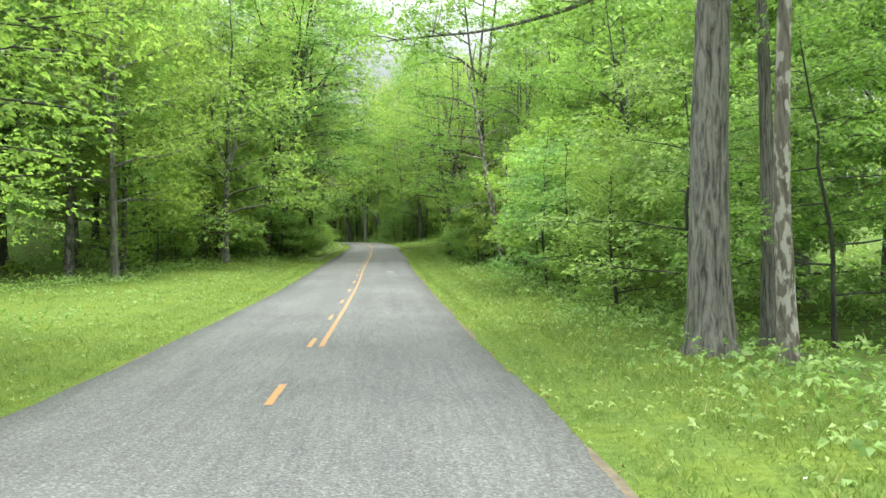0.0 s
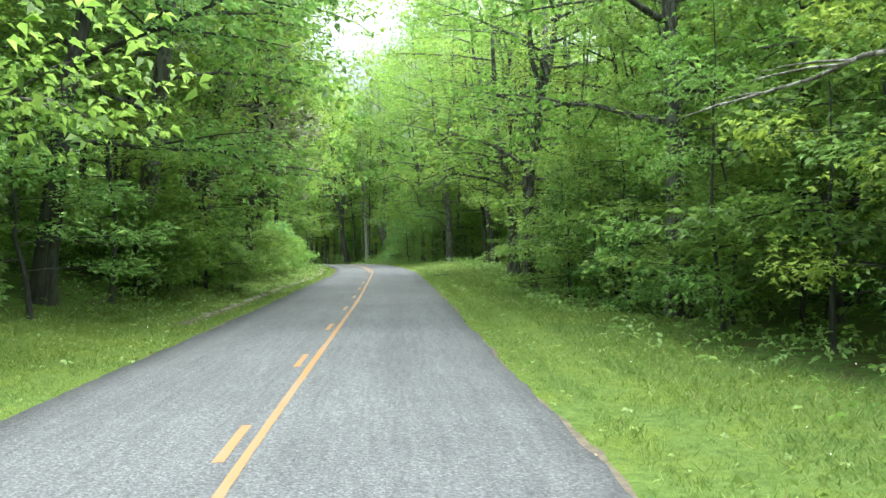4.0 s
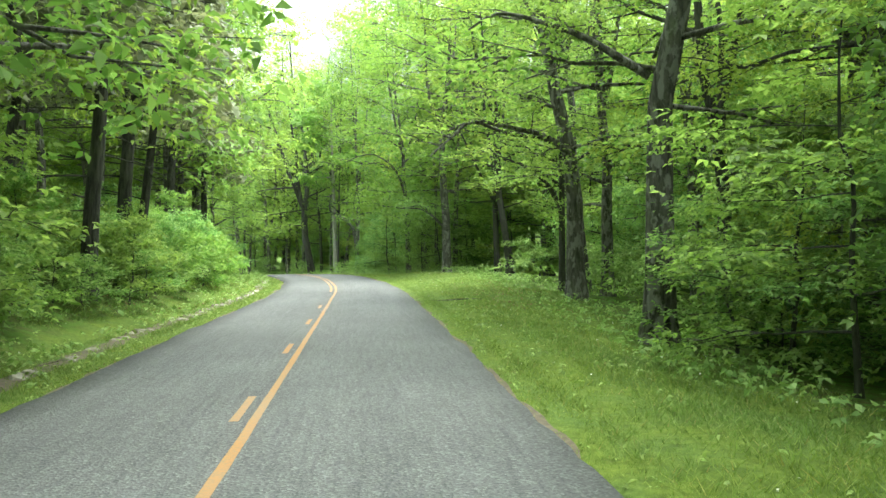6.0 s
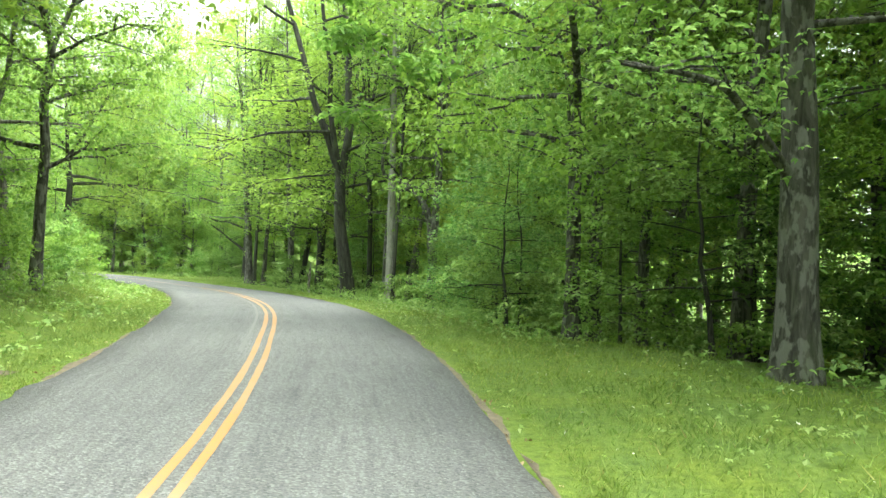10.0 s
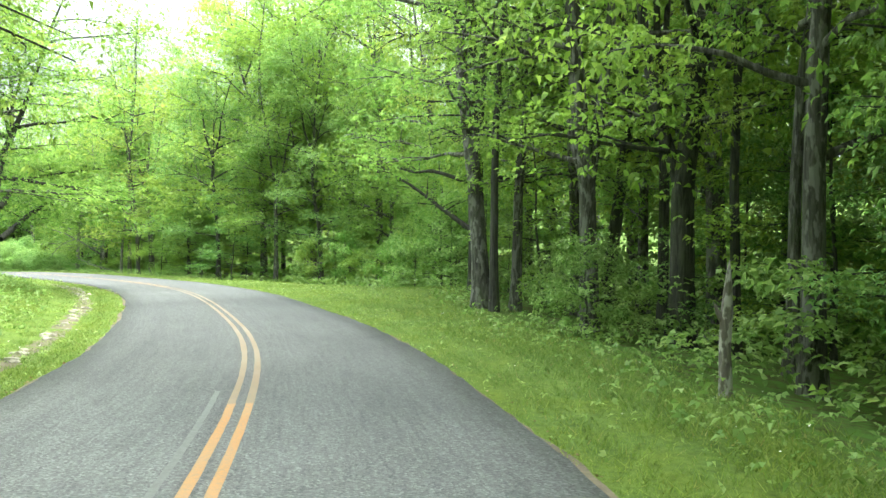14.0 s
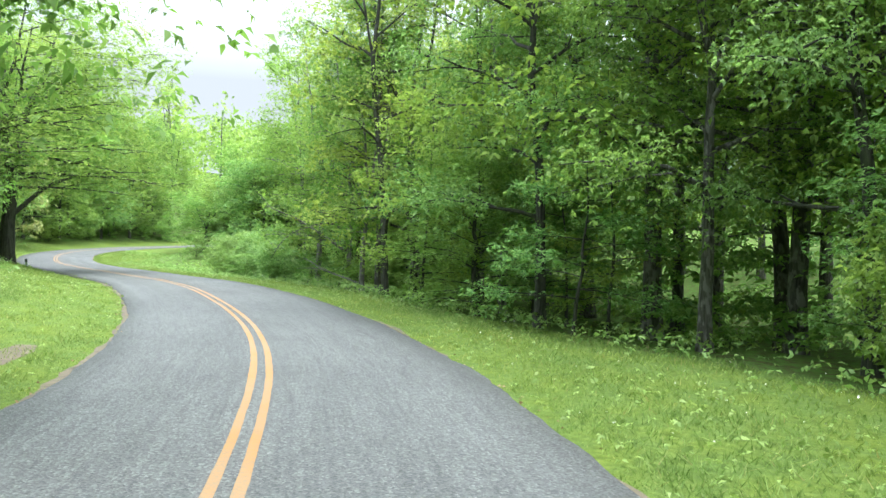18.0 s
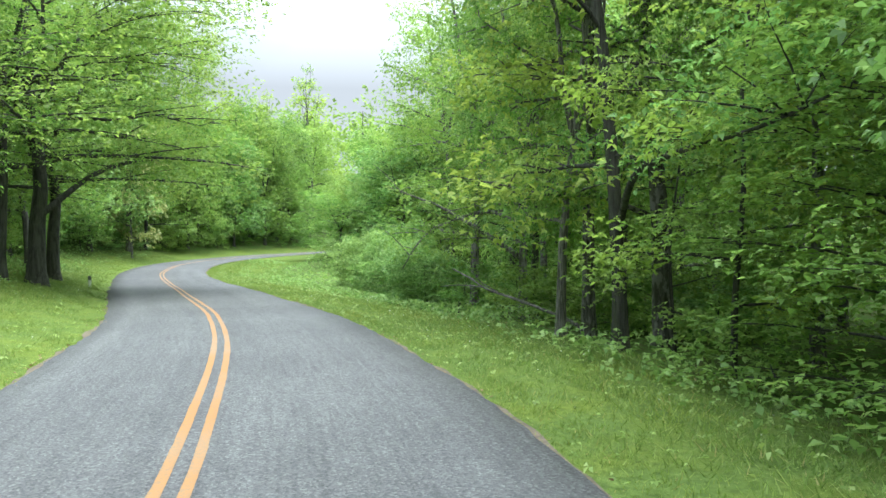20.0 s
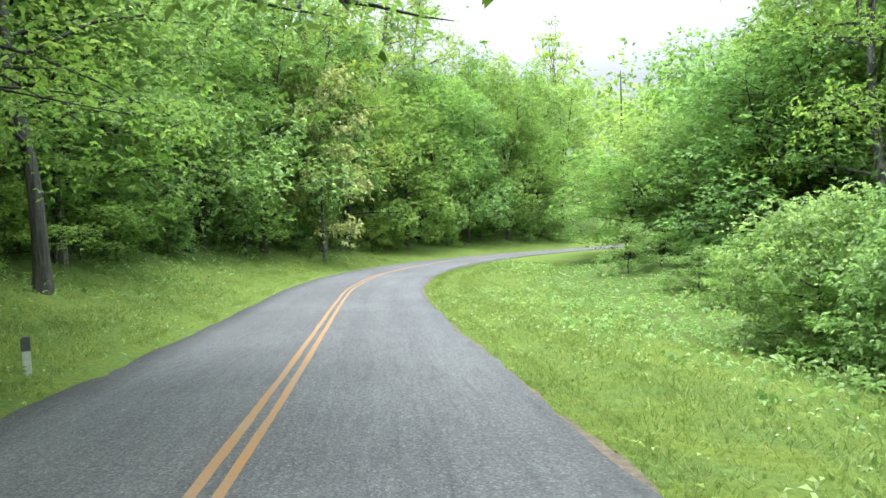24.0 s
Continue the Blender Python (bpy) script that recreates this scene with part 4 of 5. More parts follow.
STAND_BEND = [
    ("tall2", -16.9, 142.6, .82, 1.35, (-9, -3), "dark leaning trunk that forks above"), ("ivory", -13.9, 138.5, .6, 1.1, (-1, 0), ""), ("tall1", -11.63, 137.1, .52, 1.35, (1, 0), "tree with a crooked dark limb"),
    ("tall3", -16.5, 146.5, .38, 1.2, (0, 0), ""), ("tall0", -15.14, 144.2, .34, 1.2, (0, 0), ""), ("high", -14.0, 144.7, .3, 1.0, (9, 0), "thin trunk leaning steeply"), ("tall3", -13.5, 136.7, .2, 1.2, (0, 0), ""),
    ("tall2", -20.4, 153.4, .26, 1.2, (0, 0), ""), ("tall0", -19.3, 151.6, .28, 1.2, (2, 0), ""), ("yfork1", -21.7, 154.3, .66, 1.2, (2, 0), "dark trunk parting low into two stems"),
    ("yfork0", -24.2, 155.4, .55, 1.2, (0, 0), "brown trunk parting low into two stems"), ("tall1", -25.6, 159.9, .4, 1.2, (0, 0), ""), ("tall3", -24.8, 160.8, .5, 1.2, (5, 2), ""), ("tall2", -22.6, 158.4, .36, 1.2, (0, 0), ""),
    ("tall1", -28.6, 158.9, .62, 1.2, (0, 0), "stout trunk with leafy shoots down its stem"), ("tall3", -27.9, 158.2, .3, 1.2, (0, 0), ""), ("tall0", -27.5, 159.2, .38, 1.2, (2, 1), ""),
    ("tall2", -30.6, 163.5, .42, 1.35, (0, 0), ""), ("tall3", -29.9, 162.4, .3, 1.2, (0, 0), ""), ("bright0", -1.0, 152.0, .7, 1.9, (0, 0), ""), ("edge2", -4.6, 129.0, .4, 1.2, (0, 0), ""),
    ("edge1", -76.6, 188.2, .34, 1, (0, 0), ""), ("edge0", -41.6, 178.3, .34, 1.1, (0, 0), ""), ("edge2", -47.0, 178.6, .34, 1.1, (0, 0), ""), ("edge1", -47.2, 183.4, .36, 1.1, (0, 0), ""), ("edge0", -50.5, 178.4, .34, 1.15, (0, 0), ""), ("edge2", -56.2, 179.5, .36, 1.1, (0, 0), ""),
    ("edge1", -62.0, 184.5, .36, 1.1, (0, 0), ""), ("tall3", -66.2, 182.0, .3, 1.0, (0, 0), ""), ("tall1", -69.6, 184.5, .34, 1.0, (0, 0), ""), ("edge2", -77.8, 189.8, .3, 1.0, (0, 0), ""), ("edge0", -72.6, 189.0, .34, 1.05, (0, 0), ""),
    ("edge1", -69.2, 183.2, .25, .95, (0, 0), ""), ("tall0", -64.5, 186.0, .3, 1.0, (0, 0), ""), ("edge0", -84.5, 195.5, .34, 1.0, (0, 0), ""), ("bush0", -78.6, 186.8, 0, .8, (0, 0), ""), ("edge1", -80.6, 189.0, .4, 1.15, (0, 0), ""),
    ("bright1", -4.8, 124.6, .5, 1.5, (0, 0), ""), ("bright0", -6.0, 119.0, .45, 1.1, (0, 0), ""), ("bright1", -2.5, 116.0, .45, 1.1, (0, 0), ""), ("bright0", -24.0, 164.0, .45, 1.1, (0, 0), ""), ("bright0", -8.5, 148.0, .6, 1.8, (0, 0), ""), ("bright1", -4.5, 141.0, .6, 1.8, (0, 0), ""), ("bright0", -11.0, 154.0, .6, 1.85, (0, 0), ""), ("bright1", -1.8, 133.5, .6, 1.75, (0, 0), ""), ("bright0", 1.5, 126.0, .55, 1.6, (0, 0), ""),
    ("bright1", -37.0, 174.5, .45, 1.3, (0, 0), ""), ("bright0", -30.0, 169.5, .45, 1.3, (0, 0), ""), ("bright0", -19.0, 149.5, .45, 1.3, (0, 0), ""), ("bright1", -14.0, 150.0, .45, 1.3, (0, 0), ""),
    ("billow0", -35.4, 171.6, 0, .62, (0, 0), "rounded bush with a dark hollow beneath its boughs"), ("billow1", -33.6, 168.6, 0, .4, (0, 0), ""), ("billow0", -10.9, 136.2, 0, .36, (0, 0), "spreading bush with layered flat boughs"),
    ("billow0", -39.7, 177.4, 0, .5, (0, 0), ""), ("bramble", -93.7, 192.4, 0, 1.0, (0, 0), ""), ("bramble", -97.2, 192.6, 0, 1.0, (0, 0), ""), ("bramble", -90.6, 191.4, 0, .85, (0, 0), ""), ("bramble", -95.6, 194.6, 0, 1.2, (0, 0), ""), ("bramble", -87.4, 190.6, 0, .8, (0, 0), ""),
    ("bramble", -100.5, 196.5, 0, 1.0, (0, 0), ""), ("bramble", -84.6, 189.4, 0, .8, (0, 0), ""),
]
STAND_LEFT = [
    ("bright0", -20.6, 113.5, .7, 1.6, (0, 0), ""), ("bright1", -19.6, 104.8, .7, 1.6, (0, 0), ""), ("oakhi", -32.2, 138.2, .46, 1.1, (3, 0), "spreading oak whose limbs reach over the road"),
    ("edge2", -13.9, 60.0, .66, 1.45, (6, 0), ""), ("bright1", -14.0, 66.5, .72, 1.4, (6, 0), ""), ("bright0", -14.5, 74.5, .7, 1.45, (5, 0), ""), ("bright0", -20.0, 108.0, .45, 1.4, (0, 0), ""), ("bright1", -23.5, 114.0, .45, 1.4, (0, 0), ""),
    ("bright1", -19.5, 40.0, .5, 1.0, (0, 0), ""), ("bright0", -23.0, 30.0, .5, 1.0, (0, 0), ""),
    ("oak", -9.8, 12.0, .5, .8, (0, 0), "spreading oak with limbs hanging over the meadow"), ("round", -14.3, 50.4, .5, 1.25, (0, 0), "round-crowned light green tree standing in the meadow"),
    ("pine0", -15.8, 88.0, .6, 1.05, (2, 0), ""), ("pine1", -15.9, 89.6, .42, 1.0, (8, 0), "leaning pine with grey dead lower branches"), ("pine1", -18.8, 101.8, .55, 1.05, (3, 0), ""), ("pine0", -18.9, 109.1, .5, 1.0, (0, 0), ""), ("pine0", -14.1, 81.2, .5, 1.0, (3, 0), ""), ("tall2", -18.4, 85.0, .4, 1.0, (2, 0), ""), ("edge0", -21.1, 119.0, .36, 1.2, (0, 0), ""),
    ("edge1", -23.5, 121.0, .36, 1.0, (0, 0), ""), ("edge0", -47.4, 153.7, .42, 1.0, (2, 2), "leafy tree whose crown hangs over the verge"), ("edge1", -42.0, 145.0, .4, .9, (0, 0), ""), ("oakhi", -51.6, 158.2, .5, 1.15, (4, 4), "spreading oak reaching over the road"),
    ("oakhi", -94.0, 175.4, .6, 1.0, (0, 0), ""), ("oakhi", -88.8, 174.2, .7, 1.1, (3, 0), "dark leaning oak with heavy limbs over the verge"), ("oakhi", -88.0, 172.9, .5, 1.1, (-3, 0), ""), ("edge2", -106.0, 175.6, .45, 1.1, (0, 0), ""), ("edge1", -84.0, 171.0, .4, 1.1, (0, 0), ""),
    ("bright0", -137.0, 187.5, .5, 1.3, (0, 0), ""), ("bright1", -150.0, 195.0, .5, 1.3, (0, 0), ""), ("bright1", -131.0, 178.0, .5, 1.3, (0, 0), ""), ("bright0", -112.0, 175.0, .45, 1.2, (0, 0), ""),
    ("flower0", -133.2, 187.0, 0, 1.5, (0, 0), "pale yellow-green young tree on the bank"),
]
pr = random.Random(7)
STOOD = {}
TAKEN.append((-11.1, 130.7))  # an open spot in the grass
for key, x, y, diam, tall, tilt, label in STAND_RIGHT + STAND_BEND + STAND_LEFT:
    STOOD[x, y] = plant(key, x, y, diam, tall, pr.uniform(0, 360), tilt, tall if key[:6] == "billow" else 1.0, 0.0, label, WOODS, pr)


# ---- the wood on both sides ----
def clear(x, y, gap):
    return all((x - a) ** 2 + (y - b) ** 2 > gap * gap for a, b in TAKEN)


SIGHT_GAPS = [(-10.3, 133.2, 1.3), (-12.0, 133.0, 1.2)]  # spots kept bare so the camera sees the crooked-limb tree behind


def band(side, s0, s1, near, far, n, keys, gap, tall=(0.85, 1.15), wide=(0.85, 1.15), group=WOODS, tries=12):
    """Scatter n things between two distances past the verge's end."""
    for _ in range(n):
        for _ in range(tries):
            s = pr.uniform(s0, s1)
            d = float(verge(s, side)) + pr.uniform(near, far)
            x, y, _z = on_road(s, side * d)
            key = pr.choice(keys)
            if key[:3] in ("edg", "oak", "bil") and d < 8.0 or key[:3] in ("sap", "rus") and d < 7.2:
                continue
            if clear(x, y, gap):
                w = pr.uniform(*wide)
                h, tilt, spin = pr.uniform(*tall) * (0.5 + 0.5 * w), (pr.uniform(-2, 2), pr.uniform(-2, 2)), pr.uniform(0, 360)
                if any(math.hypot(x - a, y - b) < r for a, b, r in SIGHT_GAPS):
                    TAKEN.append((float(x), float(y)))
                else:
                    plant(key, float(x), float(y), 0, h, spin, tilt, w, 0.0, "", group, pr)
                break


SHRUBS = "shrubs along the wood's edge"
YOUNG = "young understorey trees"
B, SP, TL, ED, BK = ["bush0", "bush1", "bush2"], ["sap0", "sap1", "sap2"], ["tall0", "tall1", "tall2", "tall3"], ["edge0", "edge1", "edge2"], ["back0", "back1", "back2"]
CL = ["clump0", "clump1", "clump2"]
# right
band(1, 17, 40, 0.8, 4.5, 15, SP + ["sap0"], 2.0, group=YOUNG)
band(1, 14, 45, 2.5, 9, 9, ED, 3.5)
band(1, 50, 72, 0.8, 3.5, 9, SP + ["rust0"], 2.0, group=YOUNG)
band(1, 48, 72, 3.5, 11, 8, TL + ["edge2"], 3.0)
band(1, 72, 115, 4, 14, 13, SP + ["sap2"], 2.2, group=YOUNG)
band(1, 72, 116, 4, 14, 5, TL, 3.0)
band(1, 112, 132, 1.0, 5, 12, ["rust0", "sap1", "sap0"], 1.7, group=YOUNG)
band(1, 112, 132, 3, 12, 7, TL + ["edge2"], 3.0)
band(1, 130, 155, 2.2, 11, 13, SP, 2.0, group=YOUNG)
band(1, 130, 155, 5, 14, 5, TL, 3.0)
band(1, 153, 182, 0.6, 3.5, 16, B + SP, 1.8, group=SHRUBS)
band(1, 158, 200, 0.8, 3.2, 11, ["billow0", "billow1"], 2.8, (0.5, 0.85), (0.6, 0.9))
band(1, 156, 186, 3.5, 11, 11, ED + ["bright1"], 3.4)
band(1, 184, 203, 0.6, 3.5, 7, SP + ["bush1"], 2.0, group=YOUNG)
band(1, 186, 203, 3.2, 10, 6, ED + ["tall0", "bright1"], 3.2)
band(1, 206, 226, 10, 18, 10, ED + ["round", "bright1"], 3.4)
band(1, 204, 236, 1.5, 6, 20, B, 1.6, (0.5, 0.9), (0.8, 1.2), SHRUBS)
band(1, 234, 262, 4.2, 9, 14, B, 1.8, (0.5, 0.9), (0.8, 1.1), SHRUBS)
band(1, 236, 290, 8, 11, 12, CL, 3.0, (0.6, 0.95))
band(1, 226, 262, 12, 22, 14, CL + ["bright0"], 3.2, (0.9, 1.25))
band(1, 272, 300, 3, 6, 8, CL, 3.0, (0.5, 0.8))
band(1, 258, 315, 7, 16, 18, CL, 3.2, (0.9, 1.3))
# left
band(-1, 20, 46, 2, 10, 8, ED + TL, 3.6)
band(-1, 46, 70, 0.5, 4, 10, B + SP, 2.0, group=SHRUBS)
band(-1, 50, 74, 2, 10, 9, ED + ["tall2"], 3.2, (1.1, 1.5), (1.0, 1.2))
band(1, 55, 75, 3, 12, 4, TL, 3.0, (1.15, 1.4), (1.0, 1.2))
band(-1, 70, 112, 0.4, 3.6, 48, B, 1.2, (0.5, 0.9), (0.7, 1.1), SHRUBS)
band(-1, 70, 114, 4, 12, 10, ["pine0", "pine1", "tall0", "edge1"], 3.4)
band(-1, 112, 150, 0.6, 3.5, 14, B + ["sap2"], 1.8, (0.6, 1.0), (0.8, 1.1), SHRUBS)
band(-1, 114, 160, 3, 10, 12, ED + ["tall0"], 3.4)
band(-1, 150, 200, 1.5, 5, 10, B + ["sap1"], 2.0, (0.6, 1.0), (0.8, 1.1), SHRUBS)
band(-1, 160, 222, 3.0, 6.0, 10, ["billow0", "billow1"], 3.2, (0.6, 1.0))
band(-1, 162, 205, 4.5, 12, 9, ED + ["tall3"], 3.6)
band(-1, 205, 240, 1, 4, 8, B, 1.8, (0.5, 0.8), (0.8, 1.1), SHRUBS)
band(-1, 232, 300, 0.6, 3.2, 24, CL, 2.6, (0.8, 1.2))
band(-1, 236, 312, 2.2, 8, 16, CL, 3.0, (1.0, 1.4))
band(-1, 230, 312, 7, 15, 9, ["bright0", "bright1", "edge1"], 3.2)
band(-1, 240, 300, 0, 2.5, 22, B + ["sap1"], 1.6, (0.6, 1.0), (0.8, 1.1), SHRUBS)
# high crowns that close the sky behind the edge
HI = ["bright0", "bright1"]
band(1, 172, 206, 11, 15, 6, HI, 3.2, (1.3, 1.55))
band(1, 166, 182, 1.5, 4, 3, HI, 3.0, (1.25, 1.45))
band(1, 100, 128, 8, 14, 4, HI, 3.0, (1.4, 1.6))
band(-1, 84, 110, 5, 9, 4, HI, 3.0, (1.4, 1.6))
FULL = ED + HI
band(1, 166, 196, 4, 10, 8, HI, 3.0, (1.35, 1.65))
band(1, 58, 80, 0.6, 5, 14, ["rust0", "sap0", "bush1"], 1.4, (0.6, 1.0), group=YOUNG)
band(1, 16, 62, 6, 13, 12, FULL, 3.6, (1.0, 1.25))
band(1, 62, 118, 10, 17, 14, FULL, 3.4, (1.1, 1.4))
band(1, 118, 165, 9, 17, 13, FULL, 3.4, (1.1, 1.4))
band(1, 165, 206, 5, 13, 13, FULL, 3.4, (1.0, 1.25))
band(-1, 24, 62, 4, 13, 16, FULL, 3.6, (1.1, 1.35))
band(-1, 62, 114, 6, 14, 16, FULL, 3.4, (1.0, 1.3))
band(-1, 114, 160, 5, 13, 12, FULL, 3.6, (0.95, 1.15))
band(-1, 205, 232, 5, 12, 6, FULL, 3.6, (0.9, 1.15))
band(-1, 228, 300, 0.3, 4, 32, CL, 2.4, (1.0, 1.4), (0.95, 1.2))
band(-1, 216, 250, 0.4, 3.2, 24, B, 1.1, (0.7, 1.0), (0.9, 1.2), SHRUBS)
band(-1, 40, 66, 0.6, 4, 9, ["billow0", "billow1", "edge1"], 2.8, (1.1, 1.5), (1.0, 1.2))
band(-1, 230, 285, 4, 9, 15, HI, 3.0, (1.35, 1.65))
band(1, 56, 74, 3.5, 7, 3, HI, 3.0, (1.25, 1.45))
band(-1, 54, 82, 3, 7, 5, HI, 3.0, (1.2, 1.4))
band(-1, 66, 112, 0.2, 3.4, 34, B, 1.0, (0.7, 1.05), (0.8, 1.15), SHRUBS)
# young growth that fills the wood's floor
band(1, 84, 108, 6, 13, 12, SP, 1.7, (1.2, 1.6), (1.2, 1.6), YOUNG)
for key, x, y, tall, wide in [
    ("sap1", -15.6, 53.0, 1.2, 1.3), ("sap0", -12.9, 57.6, 1.0, 1.2), ("sap1", -13.2, 62.6, 1.1, 1.3), ("sap0", -16.4, 56.0, 1.3, 1.5), ("sap2", -16.8, 60.0, 1.2, 1.4), ("sap1", -12.6, 69.5, 1.0, 1.2), ("sap2", -15.0, 71.0, 1.2, 1.4),
    ("sap0", 5.3, 50.6, 1.0, 1.2), ("sap1", 6.2, 47.4, 1.1, 1.3), ("sap2", 7.4, 49.6, 1.2, 1.4), ("sap1", 4.9, 53.6, 1.0, 1.2), ("sap0", 8.4, 46.2, 1.2, 1.4), ("sap1", 3.4, 57.6, 0.8, 1.1), ("sap2", 5.4, 58.4, 1.1, 1.3),
    ("bright1", 8.6, 42.6, 0.75, 0.95), ("sap1", 7.2, 40.0, 1.0, 1.2), ("sap1", 9.2, 44.6, 1.3, 1.4),
]:
    plant(key, x, y, 0, tall, None, (0, 0), wide, 0.0, "", YOUNG, random.Random(int(100 * y)))
# tall crowns behind the outside of the bends
for key, x, y, tall, wide in [("bright0", -21.0, 157.5, 1.5, 1.25), ("bright1", -49.7, 181.8, 1.15, 1.1), ("bright0", -53.6, 181.4, 1.15, 1.2), ("bright0", -68.0, 185.4, 0.95, 1.1)]:
    plant(key, x, y, 0, tall, None, (0, 0), wide, 0.0, "", WOODS, random.Random(int(-100 * x)))
# deeper, both sides: one mass of trees
def deep_woods():
    leaf_v, leaf_n, wood_v, wood_n = {"a": [], "b": []}, 0, [], 0
    wood_f = []
    stock = []
    for key in BK:
        root = KIND[key][0]
        got = {}
        for ch in root.children:
            me = ch.data
            v = np.empty(len(me.vertices) * 3, np.float32)
            me.vertices.foreach_get("co", v)
            f = np.empty(len(me.loops), np.int32)
            me.loops.foreach_get("vertex_index", f)
            got[ch.name.split(".")[0]] = (v.reshape(-1, 3), f.reshape(-1, 4))
        stock.append(got)
    for side, s0, s1, near, far, n, tall in ((1, -15, 315, 17, 34, 52, 1.15), (-1, -15, 315, 15, 34, 58, 1.15)):
        for _ in range(n):
            for _ in range(10):
                s = pr.uniform(s0, s1)
                d = float(verge(s, side)) + pr.uniform(near, far)
                x, y, _z = on_road(s, side * d)
                s2, d2 = station([(x, y)])
                if abs(d2[0]) > verge(s2, 1 if d2[0] > 0 else -1)[0] + 7 and clear(x, y, 3.2):
                    break
            else:
                continue
            TAKEN.append((float(x), float(y)))
            got = pr.choice(stock)
            a, w, t = pr.uniform(0, 6.28), pr.uniform(0.85, 1.2), tall * pr.uniform(0.85, 1.15)
            m = np.array([[math.cos(a) * w, -math.sin(a) * w, 0], [math.sin(a) * w, math.cos(a) * w, 0], [0, 0, t]])
            at0 = np.array([x, y, float(land([(x, y)])[0])])
            leaf_v[pr.choice("ab")].append(got["crown"][0] @ m.T + at0)
            wood_v.append(got["trunk"][0] @ m.T + at0)
            wood_f.append(got["trunk"][1] + wood_n)
            wood_n += len(got["trunk"][0])
    deep = tagged(new("deep_woods"), "hardwoods standing deeper in the wood behind the edge", "woods", kind="stuff")
    for k, leaf in (("a", "maple"), ("b", "young")):
        v = np.vstack(leaf_v[k])
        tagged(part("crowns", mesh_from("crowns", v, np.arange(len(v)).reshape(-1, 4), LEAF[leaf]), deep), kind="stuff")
    tagged(part("stems", mesh_from("stems", np.vstack(wood_v), np.vstack(wood_f), BARK["brown"], True), deep), kind="stuff")


deep_woods()
for key, (root, _, _) in KIND.items():
    if key not in USED:
        for o in (*root.children_recursive, root):
            bpy.data.objects.remove(o)


# ---- far woods, one mass of crowns on the slopes ----
def far_woods():
    rg = np.random.RandomState(5)
    cen, sz, stems = [], [], Wood()
    for _ in range(620):
        s = rg.uniform(-40, 330)
        side = rg.choice((-1, 1))
        d = verge(s, side) + rg.uniform(28, 165)
        x, y, _z = on_road(s, side * d)
        s2, d2 = station([(x, y)])
        if abs(d2[0]) < verge(s2, 1 if d2[0] > 0 else -1)[0] + 24:
            continue
        z = float(land([(x, y)])[0])
        h, r = rg.uniform(15, 23), rg.uniform(3.2, 5)
        n = 200
        p = rg.randn(n, 3)
        p /= np.linalg.norm(p, axis=1)[:, None]
        p *= (0.55 + 0.45 * rg.rand(n, 1)) * (1 + 0.25 * np.sin(p[:, :1] * 4 + s) + 0.2 * np.cos(p[:, 2:] * 6))
        cen.append(np.array([x, y, z + 0.56 * h]) + p * np.array([r, r, 0.44 * h]))
        stems.add(np.array([[x, y, z - 0.5], [x + 0.2, y, z + 0.4 * h], [x, y + 0.2, z + 0.8 * h]]), [0.25, 0.2, 0.08], 5)
    # the slope past the end of the view
    for _ in range(130):
        x, y = rg.uniform(-290, -140), rg.uniform(205, 345)
        if abs(station([(x, y)])[1][0]) < 14:
            continue
        z = float(land([(x, y)])[0])
        h, r = rg.uniform(14, 20), rg.uniform(3.5, 5.5)
        p = rg.randn(200, 3)
        p /= np.linalg.norm(p, axis=1)[:, None]
        cen.append(np.array([x, y, z + 0.52 * h]) + p * (0.6 + 0.4 * rg.rand(200, 1)) * np.array([r, r, 0.46 * h]))
    c = np.vstack(cen)
    v, f = sprays(c, rg.randn(len(c), 3) * 0.5, 0.85, rg, 2, 0.5, 0.62)
    far = tagged(new("far_woods"), "light green wooded slopes beyond the road", "woods", kind="stuff")
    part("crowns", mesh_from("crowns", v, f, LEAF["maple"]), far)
    part("stems", stems.mesh("stems", BARK["brown"]), far)
    tagged(far.children[0], kind="stuff"), tagged(far.children[1], kind="stuff")


far_woods()


# ---- undergrowth deep in the wood, too thick to count ----
def thicket(n_clumps, seed, leaf, label, near, far):
    rg = np.random.RandomState(seed)
    s = rg.uniform(-10, 320, n_clumps)
    side = np.where(rg.rand(n_clumps) < 0.5, -1.0, 1.0)
    d = np.where(side < 0, verge(s, -1), verge(s, 1)) + near + (far - near) * rg.rand(n_clumps) ** 0.8
    c = on_road(s, side * d)
    s2, d2 = station(c[:, :2])
    ok = np.abs(d2) > np.where(d2 < 0, verge(s2, -1), verge(s2, 1)) + near * 0.8
    c = c[ok]
    c[:, 2] = land(c[:, :2])
    per = 26
    r = rg.uniform(0.8, 2.0, len(c))[:, None, None]
    off = rg.randn(len(c), per, 3) * np.array([0.6, 0.6, 0.22]) * r
    hgt = (rg.rand(len(c)) ** 1.6 * 7.0)[:, None]
    p = c[:, None, :] + off
    p[:, :, 2] += hgt + 0.6
    p = p.reshape(-1, 3)
    v, f = sprays(p, rg.randn(len(p), 3), 0.3, rg, 2, 0.4, 0.6)
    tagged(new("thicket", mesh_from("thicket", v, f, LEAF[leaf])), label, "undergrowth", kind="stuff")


thicket(700, 201, "maple", "light green undergrowth deep among the trunks", 8, 34)
thicket(500, 202, "young", "yellow-green saplings and undergrowth deep in the wood", 9, 30)



